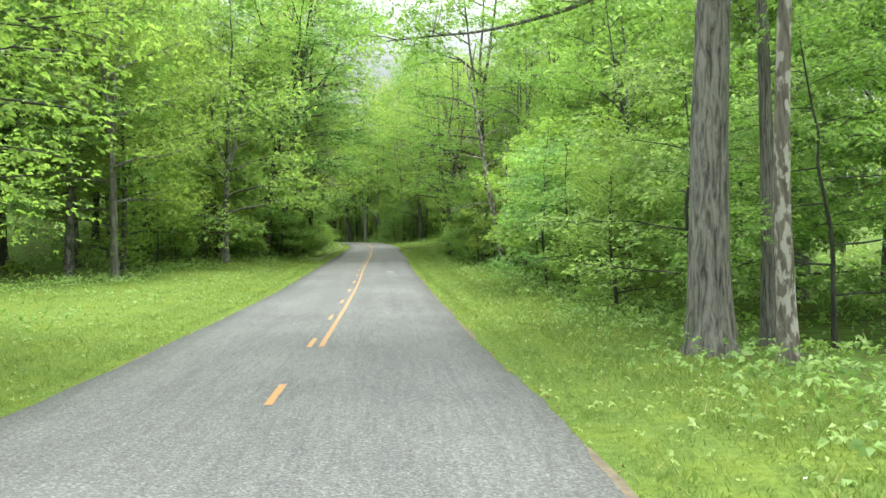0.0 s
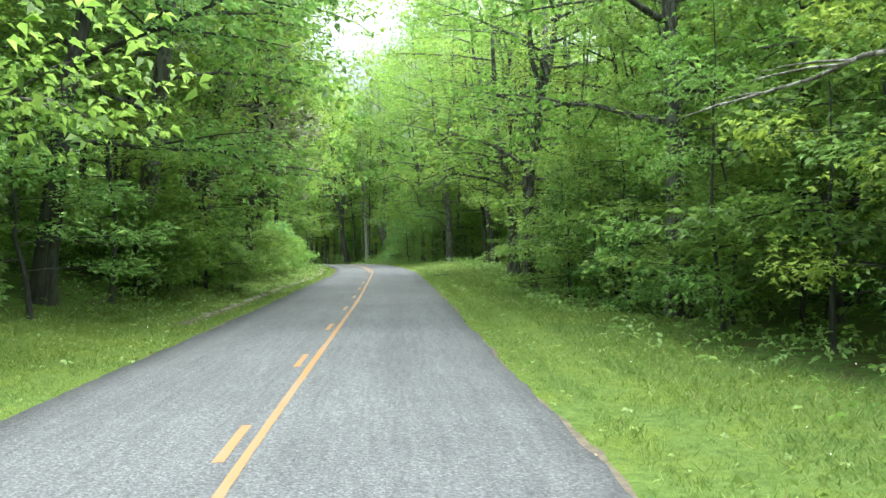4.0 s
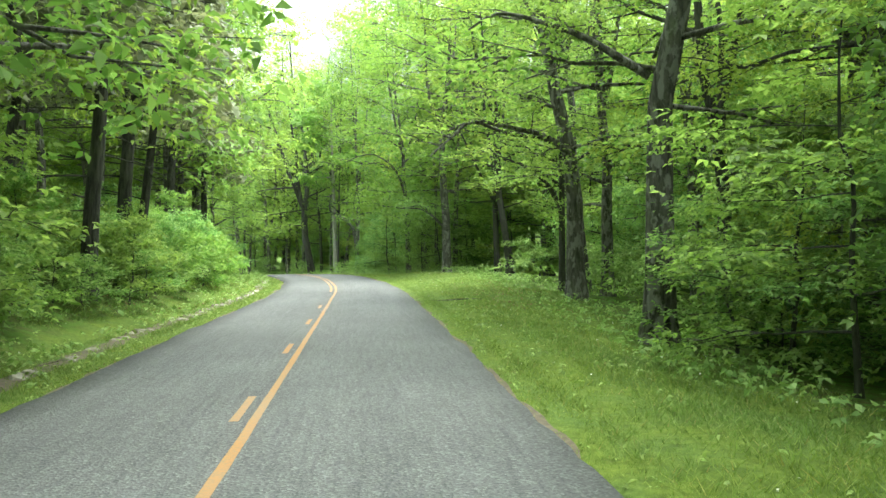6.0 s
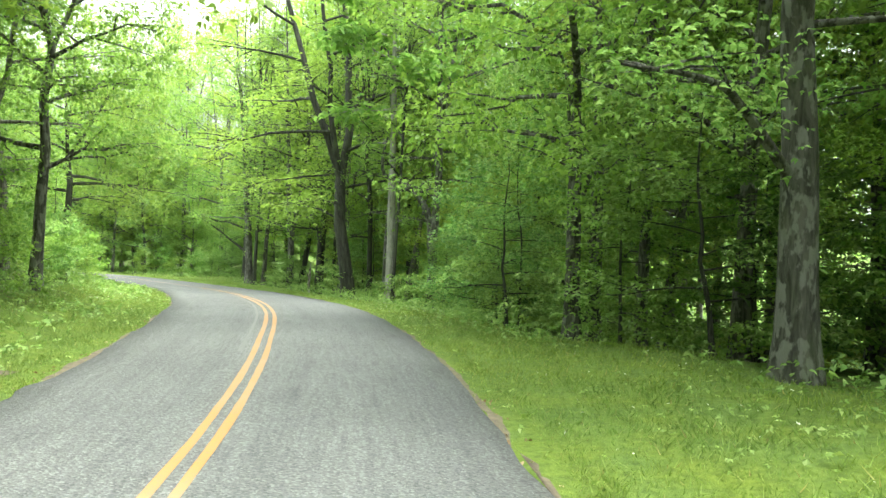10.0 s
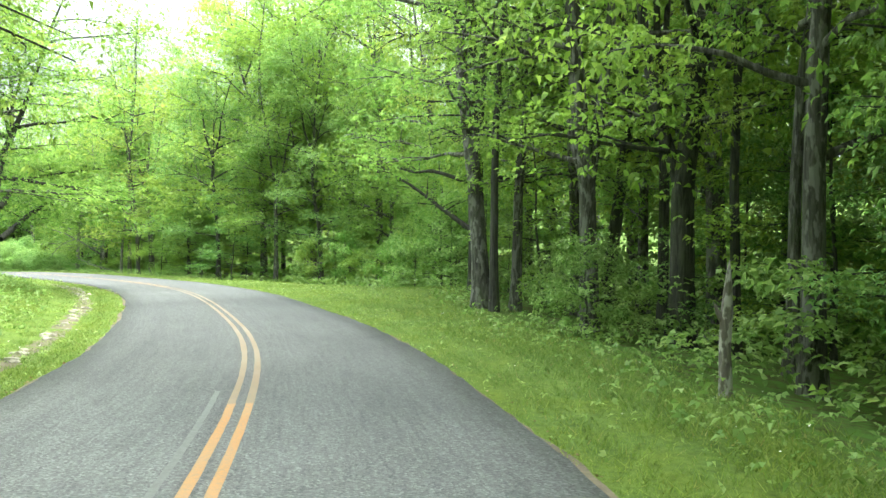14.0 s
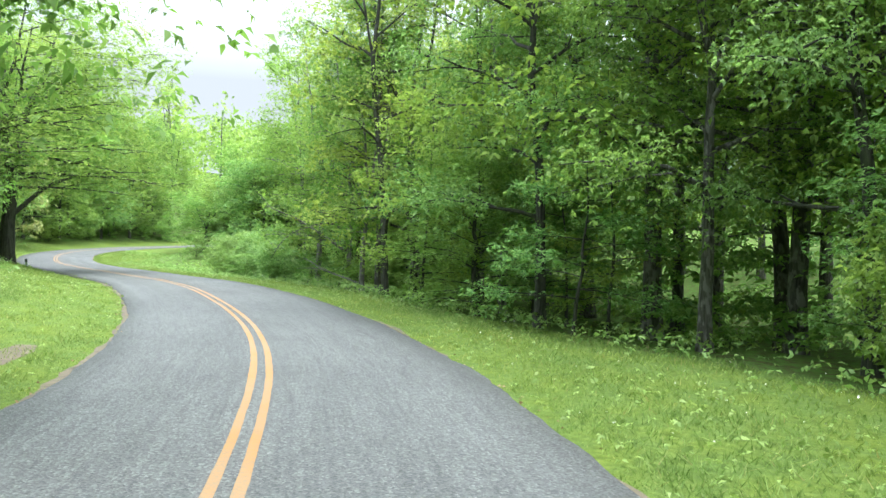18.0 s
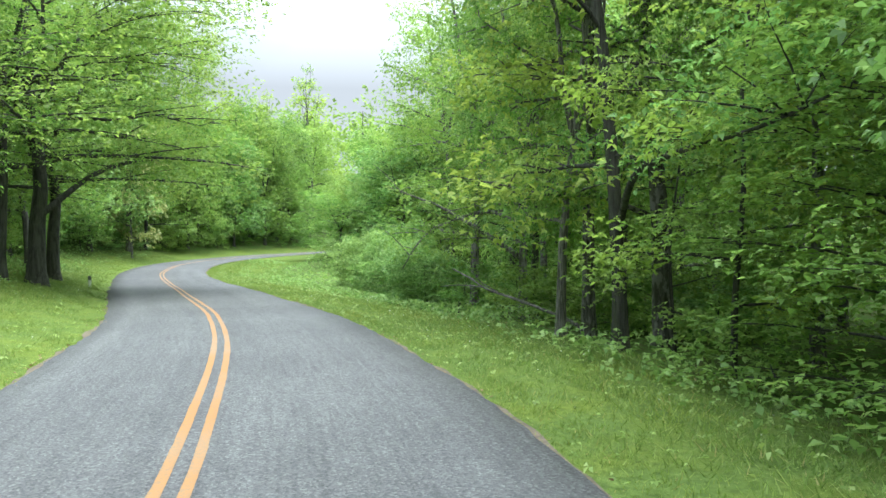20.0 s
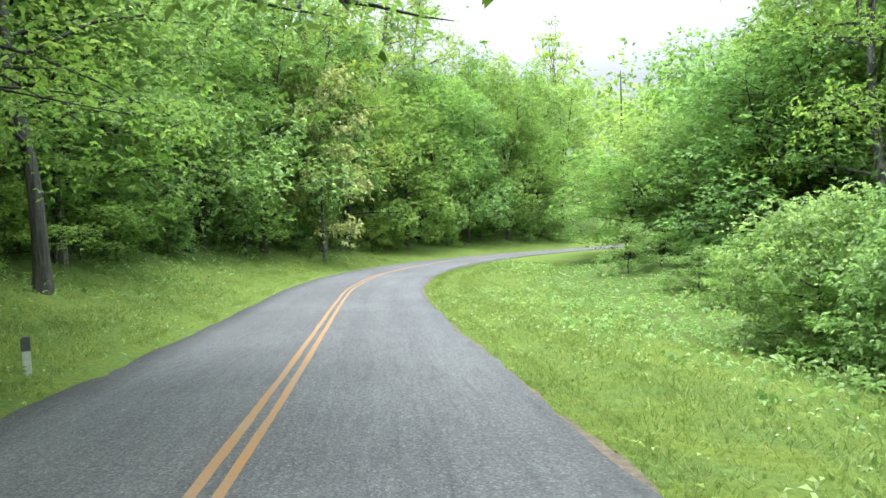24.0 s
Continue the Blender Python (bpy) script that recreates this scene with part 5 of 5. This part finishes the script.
# ---- layered boughs of the young trees that fill the wood behind the first trunks ----
def understorey(side, s0, s1, near, far, n, top, seed, leaf, label, size=0.23):
    rg = np.random.RandomState(seed)
    s = rg.uniform(s0, s1, n)
    d = verge(s, side) + near + (far - near) * rg.rand(n)
    c = on_road(s, side * d)
    c[:, 2] = land(c[:, :2]) + 0.4 + top * (rg.rand(n) ** 1.15 if size < 0.3 else 0.25 + 0.85 * rg.rand(n))
    r = rg.uniform(0.7, 1.7, n)
    per = 56
    a, q = rg.uniform(0, 2 * np.pi, (n, per)), np.sqrt(rg.rand(n, per)) * r[:, None]
    off = np.stack([q * np.cos(a), q * np.sin(a), 0.1 * rg.randn(n, per) - 0.12 * q * q], -1)
    p = (c[:, None, :] + off).reshape(-1, 3)
    v, f = sprays(p, (off * np.array([1, 1, 0.2])).reshape(-1, 3), size, rg, 3, 0.3, 0.55)
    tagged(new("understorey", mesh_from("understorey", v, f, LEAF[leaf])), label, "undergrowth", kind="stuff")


understorey(1, 62, 118, 6, 10, 240, 13.0, 301, "maple", "layered light green boughs behind the first trunks")
understorey(1, 64, 165, 1.2, 8, 240, 1.8, 316, "beech", "low leafy undergrowth round the first trunks", 0.16)
understorey(1, 160, 208, 4, 14, 240, 4.0, 317, "maple", "leafy undergrowth behind the wood's edge", 0.22)
understorey(1, 58, 168, 10, 19, 380, 4.0, 315, "maple", "leafy undergrowth far back among the trunks", 0.29)
understorey(1, 62, 118, 8, 14, 240, 19.0, 302, "young", "yellow-green boughs among the trunks")
understorey(1, 118, 160, 5, 9, 190, 12.0, 303, "maple", "layered light green boughs on the slope below the road")
understorey(1, 118, 160, 8, 13, 200, 20.0, 304, "young", "fresh yellow-green boughs on the slope below the road")
understorey(-1, 56, 114, 8, 13, 220, 18.0, 306, "young", "fresh yellow-green boughs above the bank")
understorey(-1, 150, 224, 6, 11, 220, 12.0, 307, "maple", "layered green boughs behind the verge")
understorey(-1, 222, 300, 6, 10, 170, 12.0, 308, "maple", "layered green boughs on the wooded slope")
understorey(-1, 222, 300, 9, 14, 170, 17.0, 309, "young", "fresh yellow-green boughs on the wooded slope")
understorey(1, 14, 62, 5, 10, 220, 14.0, 310, "beech", "layered pale green boughs beside the straight road")
understorey(-1, 14, 56, 6, 12, 200, 15.0, 311, "maple", "layered green boughs beyond the meadow")
understorey(1, 62, 118, 15, 21, 300, 18.0, 312, "maple", "high green crowns closing the wood", 0.4)
understorey(1, 118, 166, 14, 20, 260, 20.0, 313, "maple", "high green crowns closing the wood", 0.4)


# ---- road markings ----
for a, b, paint, text in ((14.6, 146, YELLOW, "worn yellow centre line painted on the asphalt"), (146, 176, YELLOW_WORN, "faded tan centre line, nearly worn off the asphalt"), (176, S_END, YELLOW, "worn yellow centre line painted on the asphalt")):
    marking(a, b, LINE_GAP / 2 + LINE_W / 2, paint, LINE_W, text, seed=11)
    marking(max(a, 93.5), b, -LINE_GAP / 2 - LINE_W / 2, paint, LINE_W, text, seed=12)
tagged(marking(112.0, 147.0, -LINE_GAP / 2 - LINE_W - 0.2, OLDLINE, 0.07, "pale worn seam beside the centre line", "seam", 13), "pale worn seam beside the centre line", "road seam", kind="structure")
s_dash = 9.2 - 5.34 * 4
while s_dash < 86:
    marking(s_dash, s_dash + 1.4, -LINE_GAP / 2 - LINE_W / 2, label="short worn yellow dash painted on the asphalt", name="centre_dash", seed=int(s_dash) + 50)
    s_dash += 5.34


# ---- grass and herbs ----
def blades(n, side, d_of, h_lo, h_hi, w, seed, s0=-2.0, s1=272.0):
    rg = np.random.RandomState(seed)
    s = rg.uniform(s0, s1, n)
    d = d_of(s, rg)
    p = on_road(s, rim(s, side * d))
    p[:, 2] = land(p[:, :2]) - 0.01
    clump = 0.7 + 0.5 * smooth_noise(p[:, 0] * 1.7, p[:, 1] * 1.7, 0.9, seed)
    h = rg.uniform(h_lo, h_hi, n) * np.clip(clump, 0.4, 1.3) * np.clip((d - 3.1) / 0.7, 0.45, 1)
    a = rg.uniform(0, 2 * np.pi, n)
    ww = w * rg.uniform(0.6, 1.3, n)
    side_v = np.c_[np.cos(a), np.sin(a), np.zeros(n)] * ww[:, None] / 2
    lean = np.c_[rg.randn(n, 2) * 0.75, np.ones(n)] * h[:, None]
    v = np.stack([p - side_v, p + side_v, p + lean], 1).reshape(-1, 3)
    return v


vs = []
for side in (-1, 1):
    vs.append(blades(215000, side, lambda s, rg: 3.14 + 2.7 * rg.rand(len(s)) ** 1.3, 0.05, 0.15, 0.014, 20 + side))
    vs.append(blades(175000, side, lambda s, rg: 4.6 + (verge(s, side) - 3.9) * rg.rand(len(s)), 0.06, 0.17, 0.02, 30 + side))
for side in (-1, 1):
    vs.append(blades(70000, side, lambda s, rg: 3.12 + 0.7 * rg.rand(len(s)), 0.08, 0.2, 0.013, 50 + side))
v = np.vstack(vs)
grass = new("verge_grass", mesh_from("verge_grass", v, np.arange(len(v)).reshape(-1, 3), GRASS))
tagged(grass, "fresh green uncut grass along both sides of the road", "grass", kind="stuff")


def herbs(n, seed, size, d_lo, d_hi, name, material, label, category, lift=0.12, s0=-5.0, s1=250.0, leaves=3, width=0.6, beyond=False):
    rg = np.random.RandomState(seed)
    s = rg.uniform(s0, s1, n)
    sd = np.where(rg.rand(n) < 0.5, -1.0, 1.0)
    base = np.where(sd < 0, verge(s, -1), verge(s, 1)) if beyond else np.zeros(n)
    d = base + d_lo + (d_hi - d_lo) * rg.rand(n)
    p = on_road(s, rim(s, sd * d))
    keep = np.sin(p[:, 0] * 0.9 + seed) + np.cos(p[:, 1] * 0.7) + 1.2 * rg.randn(n) > 0
    p = p[keep]
    p[:, 2] = land(p[:, :2]) + lift * rg.rand(len(p)) ** 0.7
    v, f = sprays(p, rg.randn(len(p), 3), size, rg, leaves, 0.5, width)
    return tagged(new(name, mesh_from(name, v, f, material)), label, category, kind="stuff")


herbs(34000, 41, 0.105, -1.8, 2.0, "wood_edge_herbs", FORB, "broad-leaved green herbs where verge meets wood", "herbs", 0.45, beyond=True)
herbs(26000, 42, 0.14, 1.0, 14.0, "forest_floor_plants", LEAF["maple"], "low green plants and seedlings on the forest floor", "herbs", 0.5, beyond=True)
herbs(9000, 47, 0.12, 5.5, 15.0, "meadow_weeds", FORB, "lush green weeds covering the low ground by the road", "herbs", 0.4, 205, 268)
herbs(7000, 48, 0.1, 6.0, 16.0, "meadow_weeds", FORB, "lush green weeds covering the meadow", "herbs", 0.35, -5, 52)
herbs(24000, 43, 0.065, 3.2, 7.0, "verge_clover", FORB, "small clover and weeds among the verge grass", "herbs", 0.16)
herbs(3800, 44, 0.016, 3.6, 8.0, "white_wildflowers", PETAL, "tiny white wildflowers scattered in the grass", "flowers", 0.32, leaves=3, width=0.9)
herbs(5200, 45, 0.06, 3.02, 3.4, "dead_leaves", LITTER, "brown dead leaves gathered along the asphalt's edge", "leaves", 0.02, leaves=1, width=0.7)


# ---- stone-lined ditch at the foot of the bank ----
def rock(seed, r):
    rg = random.Random(seed)
    bm = bmesh.new()
    bmesh.ops.create_icosphere(bm, subdivisions=2, radius=1.0)
    for v in bm.verts:
        n = noise.noise(v.co * 1.3 + Vector((seed * 3.1, 0, 0))) * 0.45
        v.co = v.co * (1 + n)
        v.co.z = max(-0.5, min(0.55 + 0.2 * n, v.co.z))
    for v in bm.verts:
        v.co = Vector((v.co.x * r * 1.3, v.co.y * r, v.co.z * r * 0.6))
    return bm_mesh("stone", bm, STONE)


DITCH = np.array([(60, -4.1), (80, -3.95), (99, -3.5), (110, -3.4), (148, -4.4), (176, -3.85), (186, -3.8)])


def ditch(s):
    return np.interp(s, DITCH[:, 0], DITCH[:, 1])


ROCKS = [rock(i + 1, 0.2) for i in range(6)]
rr = random.Random(21)
for s0, s1, n in ((62, 108, 95), (150, 184, 60)):
    for _ in range(n):
        s = rr.uniform(s0, s1)
        d = float(ditch(s)) + rr.gauss(0, 0.1)
        x, y, _z = on_road(s, d)
        k = rr.uniform(0.22, 0.75)
        ob = new("stone", rr.choice(ROCKS))
        ob.matrix_basis = Matrix.Translation((float(x), float(y), float(land([(x, y)])[0]) + 0.015 * k)) @ pose(0, 0, 0, rr.uniform(-14, 14), rr.uniform(-14, 14), rr.uniform(0, 360)) @ Matrix.Scale(k, 4)
        tagged(ob, "pale weathered fieldstone lining the roadside ditch", "stone", "stones of the ditch")
for s0, s1, seed in ((60, 110, 31), (148, 186, 32)):
    n = int((s1 - s0) / 0.5)
    ss = np.linspace(s0, s1, n)
    rg = np.random.RandomState(seed)
    rows_v = []
    for d, up in ((0.24, 0.0), (0.12, 0.015), (0.0, 0.02), (-0.14, 0.02), (-0.3, 0.0)):
        p = on_road(ss, ditch(ss) + d + 0.07 * rg.randn(n))
        p[:, 2] = land(p[:, :2]) + up
        rows_v.append(p)
    v = np.stack(rows_v, 1).reshape(-1, 3)
    ids = np.arange(n * 5).reshape(n, 5)
    f = np.vstack([np.stack([ids[:-1, k], ids[1:, k], ids[1:, k + 1], ids[:-1, k + 1]], -1) for k in range(4)])
    tagged(new("ditch_soil", mesh_from("ditch_soil", v, f, SOIL, True)), "bare brown soil along the foot of the bank", "soil", kind="structure")


# ---- limbs that show singly, with their leaves ----
def limb(tree, pts, r, leaf="maple", n=90, size=0.18, name="limb"):
    """A heavy limb of a tree, given by places along it."""
    rg = np.random.RandomState(int(abs(pts[0][0] * 10)))
    p = spline([tuple(q) for q in pts], 0.25)
    t = np.linspace(0, 1, len(p))
    w = Wood()
    w.add(p, r * (1 - 0.8 * t), 7)
    cen = []
    for k in range(10):
        q = 0.25 + 0.75 * rg.rand()
        b0 = p[int(q * (len(p) - 1))]
        bd = np.array([rg.randn(), rg.randn(), 0.3 + 0.4 * rg.rand()])
        bd /= np.linalg.norm(bd)
        bl = rg.uniform(0.7, 1.7)
        bt = np.linspace(0, 1, 4)[:, None]
        bp = b0 + bt * bl * bd + np.c_[0.1 * rg.randn(4, 2) * bt, -0.2 * bt ** 2]
        w.add(bp, r * 0.25 * (1 - 0.8 * bt[:, 0]), 4)
        cen.append(bp[1:].repeat(max(1, n // 30), 0) + rg.randn(3 * max(1, n // 30), 3) * (0.25 if n < 500 else 0.42))
    ob = part(name, w.mesh(name, next(c for c in tree.children if c.name.startswith("trunk")).data.materials[0]), tree)
    ob.matrix_parent_inverse = tree.matrix_basis.inverted()
    c = np.vstack(cen)
    if n:
        v, f = sprays(c, rg.randn(len(c), 3), size, rg, 3, 0.3)
        lf = part("leaves", mesh_from("leaves", v, f, LEAF[leaf]), ob)
    return ob


limb(STOOD[-11.63, 137.1], [(-11.62, 137.1, 4.3), (-11.77, 136.9, 5.87), (-12.38, 136.7, 7.08), (-13.53, 136.43, 7.89), (-14.08, 136.06, 8.11), (-14.14, 135.78, 8.98), (-13.89, 135.57, 9.9)], 0.25, n=60)
limb(STOOD[4.62, 13.3], [(4.6, 13.3, 7.4), (3.1, 15.3, 6.75), (1.2, 16.4, 6.45), (-0.2, 16.8, 6.4), (-1.2, 17.0, 6.35)], 0.07, "oak", 1100, 0.115)
limb(STOOD[1.2, 92.2], [(1.2, 92.2, 4.7), (0.71, 92.1, 5.74), (0.01, 92.2, 6.45), (-0.61, 92.3, 6.83), (-1.35, 92.4, 7.02), (-1.8, 92.5, 7.51)], 0.13, "young", 120)
limb(STOOD[2.7, 94.5], [(2.25, 94.4, 7.4), (0.73, 93.44, 8.06), (-1.02, 92.58, 8.15), (-2.49, 91.72, 8.47), (-3.72, 90.86, 7.95), (-5.0, 90.0, 7.37)], 0.13, "young", 360, 0.125)
limb(STOOD[0.74, 86.7], [(0.7, 86.7, 6.2), (-0.29, 85.88, 6.8), (-1.49, 85.16, 6.99), (-3.0, 84.44, 7.1), (-3.75, 83.72, 6.47), (-4.44, 83.0, 5.78)], 0.12, "young", 360, 0.125)
limb(STOOD[2.7, 94.5], [(2.5, 94.4, 5.2), (0.97, 93.2, 6.22), (-0.3, 92.1, 6.66), (-1.65, 91.0, 6.97)], 0.1, "maple", 150, 0.125)
limb(STOOD[-6.0, 119.0], [(-6.0, 119.0, 7.0), (-6.6, 115.0, 9.2), (-7.87, 112.0, 10.11), (-9.03, 111.5, 10.03), (-9.97, 111.0, 9.54)], 0.12, "young", 150)
limb(STOOD[-3.25, 110.6], [(-3.4, 110.6, 5.1), (-4.37, 109.75, 5.94), (-5.05, 109.0, 6.2), (-6.4, 108.2, 6.2)], 0.1, "beech", 500, 0.115)
limb(STOOD[0.1, 109.8], [(0.0, 109.6, 6.4), (-0.6, 108.6, 7.4), (-1.81, 107.5, 9.59), (-2.38, 107.0, 10.72), (-3.64, 106.5, 11.83)], 0.13, "young", 90)
limb(STOOD[0.6, 76.6], [(0.5, 76.6, 6.6), (-0.88, 76.62, 7.46), (-1.87, 76.75, 7.89), (-2.89, 76.88, 8.13), (-3.67, 77.0, 7.72)], 0.11, "maple", 450, 0.125)
limb(STOOD[-30.6, 163.5], [(-30.6, 163.5, 4.4), (-32.33, 163.9, 5.5), (-33.4, 163.83, 6.3), (-34.57, 163.67, 7.03), (-35.5, 163.5, 7.77)], 0.12, n=150)
limb(STOOD[-30.6, 163.5], [(-30.6, 163.5, 6.3), (-32.37, 163.75, 6.89), (-33.44, 164.0, 6.94), (-34.76, 164.25, 7.34), (-36.38, 164.5, 7.74)], 0.1, "oak", 600, 0.115)
limb(STOOD[-66.2, 182.0], [(-66.1, 181.9, 4.0), (-64.9, 181.0, 4.8), (-63.4, 180.2, 5.0), (-61.6, 179.6, 5.1), (-60.2, 179.1, 5.3)], 0.08, "beech", 450, 0.11)
limb(STOOD[-51.6, 158.2], [(-51.5, 158.7, 4.2), (-52.5, 161.37, 5.63), (-51.58, 162.15, 6.07), (-50.58, 163.0, 6.25), (-49.91, 163.57, 6.69)], 0.15, "oak", 1800, 0.13)
limb(STOOD[-51.6, 158.2], [(-51.4, 158.6, 5.6), (-51.8, 160.0, 6.9), (-50.9, 161.6, 7.4), (-49.6, 163.0, 7.7)], 0.13, "oak", 1800, 0.13)
limb(STOOD[-88.8, 174.2], [(-88.7, 174.4, 5.0), (-89.4, 176.3, 6.6), (-90.3, 178.2, 7.4), (-91.1, 179.8, 7.62), (-91.4, 181.4, 8.2)], 0.14, "oak", 1500, 0.13)
limb(STOOD[-76.6, 188.2], [(-76.6, 188.1, 3.2), (-77.52, 186.84, 4.27), (-78.55, 186.14, 4.98), (-79.58, 185.46, 5.48), (-80.47, 185.08, 5.79)], 0.1, "maple", 240, 0.12)
limb(STOOD[-76.6, 188.2], [(-76.65, 188.1, 4.4), (-77.79, 187.48, 4.85), (-78.78, 186.03, 4.3), (-79.34, 185.55, 3.71), (-79.85, 185.2, 2.8)], 0.08, "maple", 240, 0.12)

# ---- small things ----
# a dead branch that has come down into the bushes
fw = Wood()
fp = spline([(-75.6, 184.5, 2.9), (-74.7, 184.6, 2.6), (-74.0, 184.64, 2.32), (-72.7, 184.95, 2.0), (-71.0, 185.3, 1.5), (-70.2, 185.5, 1.05)], 0.25)
fw.add(fp, np.linspace(0.02, 0.06, len(fp)), 6)
fw.add(spline([(-74.2, 184.62, 2.38), (-75.0, 184.3, 2.42), (-75.7, 184.1, 2.35)], 0.3), [0.025, 0.02, 0.015, 0.012, 0.01, 0.008][:len(spline([(-74.2, 184.62, 2.38), (-75.0, 184.3, 2.42), (-75.7, 184.1, 2.35)], 0.3))], 5)
fw.add(np.array([(-73.4, 184.8, 2.15), (-73.9, 184.4, 2.5), (-74.3, 184.2, 2.95)]), [0.022, 0.015, 0.006], 5)
fallen = tagged(new("fallen_branch"), "long bare grey dead branch fallen among the bushes", "branch")
part("branch", fw.mesh("branch", BARK["grey"]), fallen)

# a broken dead stem with a jagged top
sw = Wood()
sz = float(land([(-20.3, 146.2)])[0])
sw.add(np.array([(-20.3, 146.2, sz - 0.3), (-20.3, 146.2, sz + 0.1), (-20.31, 146.2, sz + 0.7), (-20.28, 146.2, sz + 1.2), (-20.26, 146.2, sz + 1.6), (-20.24, 146.22, sz + 1.95)]), [0.13, 0.1, 0.085, 0.09, 0.055, 0.008], 9)
sw.add(np.array([(-20.3, 146.2, sz + 1.0), (-20.4, 146.15, sz + 1.2), (-20.46, 146.13, sz + 1.35)]), [0.05, 0.04, 0.006], 6)
stub = tagged(new("broken_stem"), "pale broken dead tree stem with jagged top", "stump")
part("stem", sw.mesh("stem", BARK["peeled"]), stub)

# a stick lying on the verge
tw = Wood()
tp = np.array([(-4.4, 86.8), (-4.0, 86.55), (-3.5, 86.35), (-3.1, 86.05), (-2.7, 85.85)])
tw.add(np.c_[tp, land(tp) + 0.05], [0.012, 0.022, 0.024, 0.02, 0.01], 6)
stick = tagged(new("stick"), "bare brown stick lying on the mown verge", "stick")
part("branch", tw.mesh("branch", BARK["brown"]), stick)


# low marker post beside the road
def box(bm, cx, cy, cz, sx, sy, sz, bevel=0.0):
    m = Matrix.Translation((cx, cy, cz)) @ Matrix.Diagonal((sx, sy, sz, 1))
    got = bmesh.ops.create_cube(bm, size=1.0, matrix=m)
    if bevel:
        bmesh.ops.bevel(bm, geom=list({e for v in got["verts"] for e in v.link_edges}), offset=bevel, segments=2, affect="EDGES")


px, py = -96.0, 177.25
post = tagged(new("marker_post"), "short weathered marker post with white face in the grass", "post")
post.matrix_basis = Matrix.Translation((px, py, float(land([(px, py)])[0]) - 0.05)) @ pose(0, 0, 0, 0, 2, -78)
bm = bmesh.new()
box(bm, 0, 0, 0.3, 0.12, 0.12, 0.6, 0.012)
part("shaft", bm_mesh("shaft", bm, POSTWHITE), post)
bm = bmesh.new()
box(bm, 0, 0, 0.5, 0.126, 0.126, 0.22, 0.012)
part("cap", bm_mesh("cap", bm, POSTWOOD), post, "dark slate-blue painted cap")
for k, (w, z) in enumerate(((0.05, 0.36), (0.05, 0.27))):
    bm = bmesh.new()
    box(bm, 0, -0.063, z, w, 0.006, 0.06, 0.002)
    part("mark", bm_mesh("mark", bm, BLACKMARK), post, "black painted bar")

# a stray smear of white paint in the right lane
wm = marking(44.75, 45.0, 1.72, WHITE, 0.42, "small smear of white paint on the asphalt", "paint_smear", 77)
herbs(1500, 46, 0.075, 4.4, 8.0, "dead_leaves", LITTER, "scattered brown dead leaves lying on the verge", "leaves", 0.05, 82, 97, 1, 0.7)
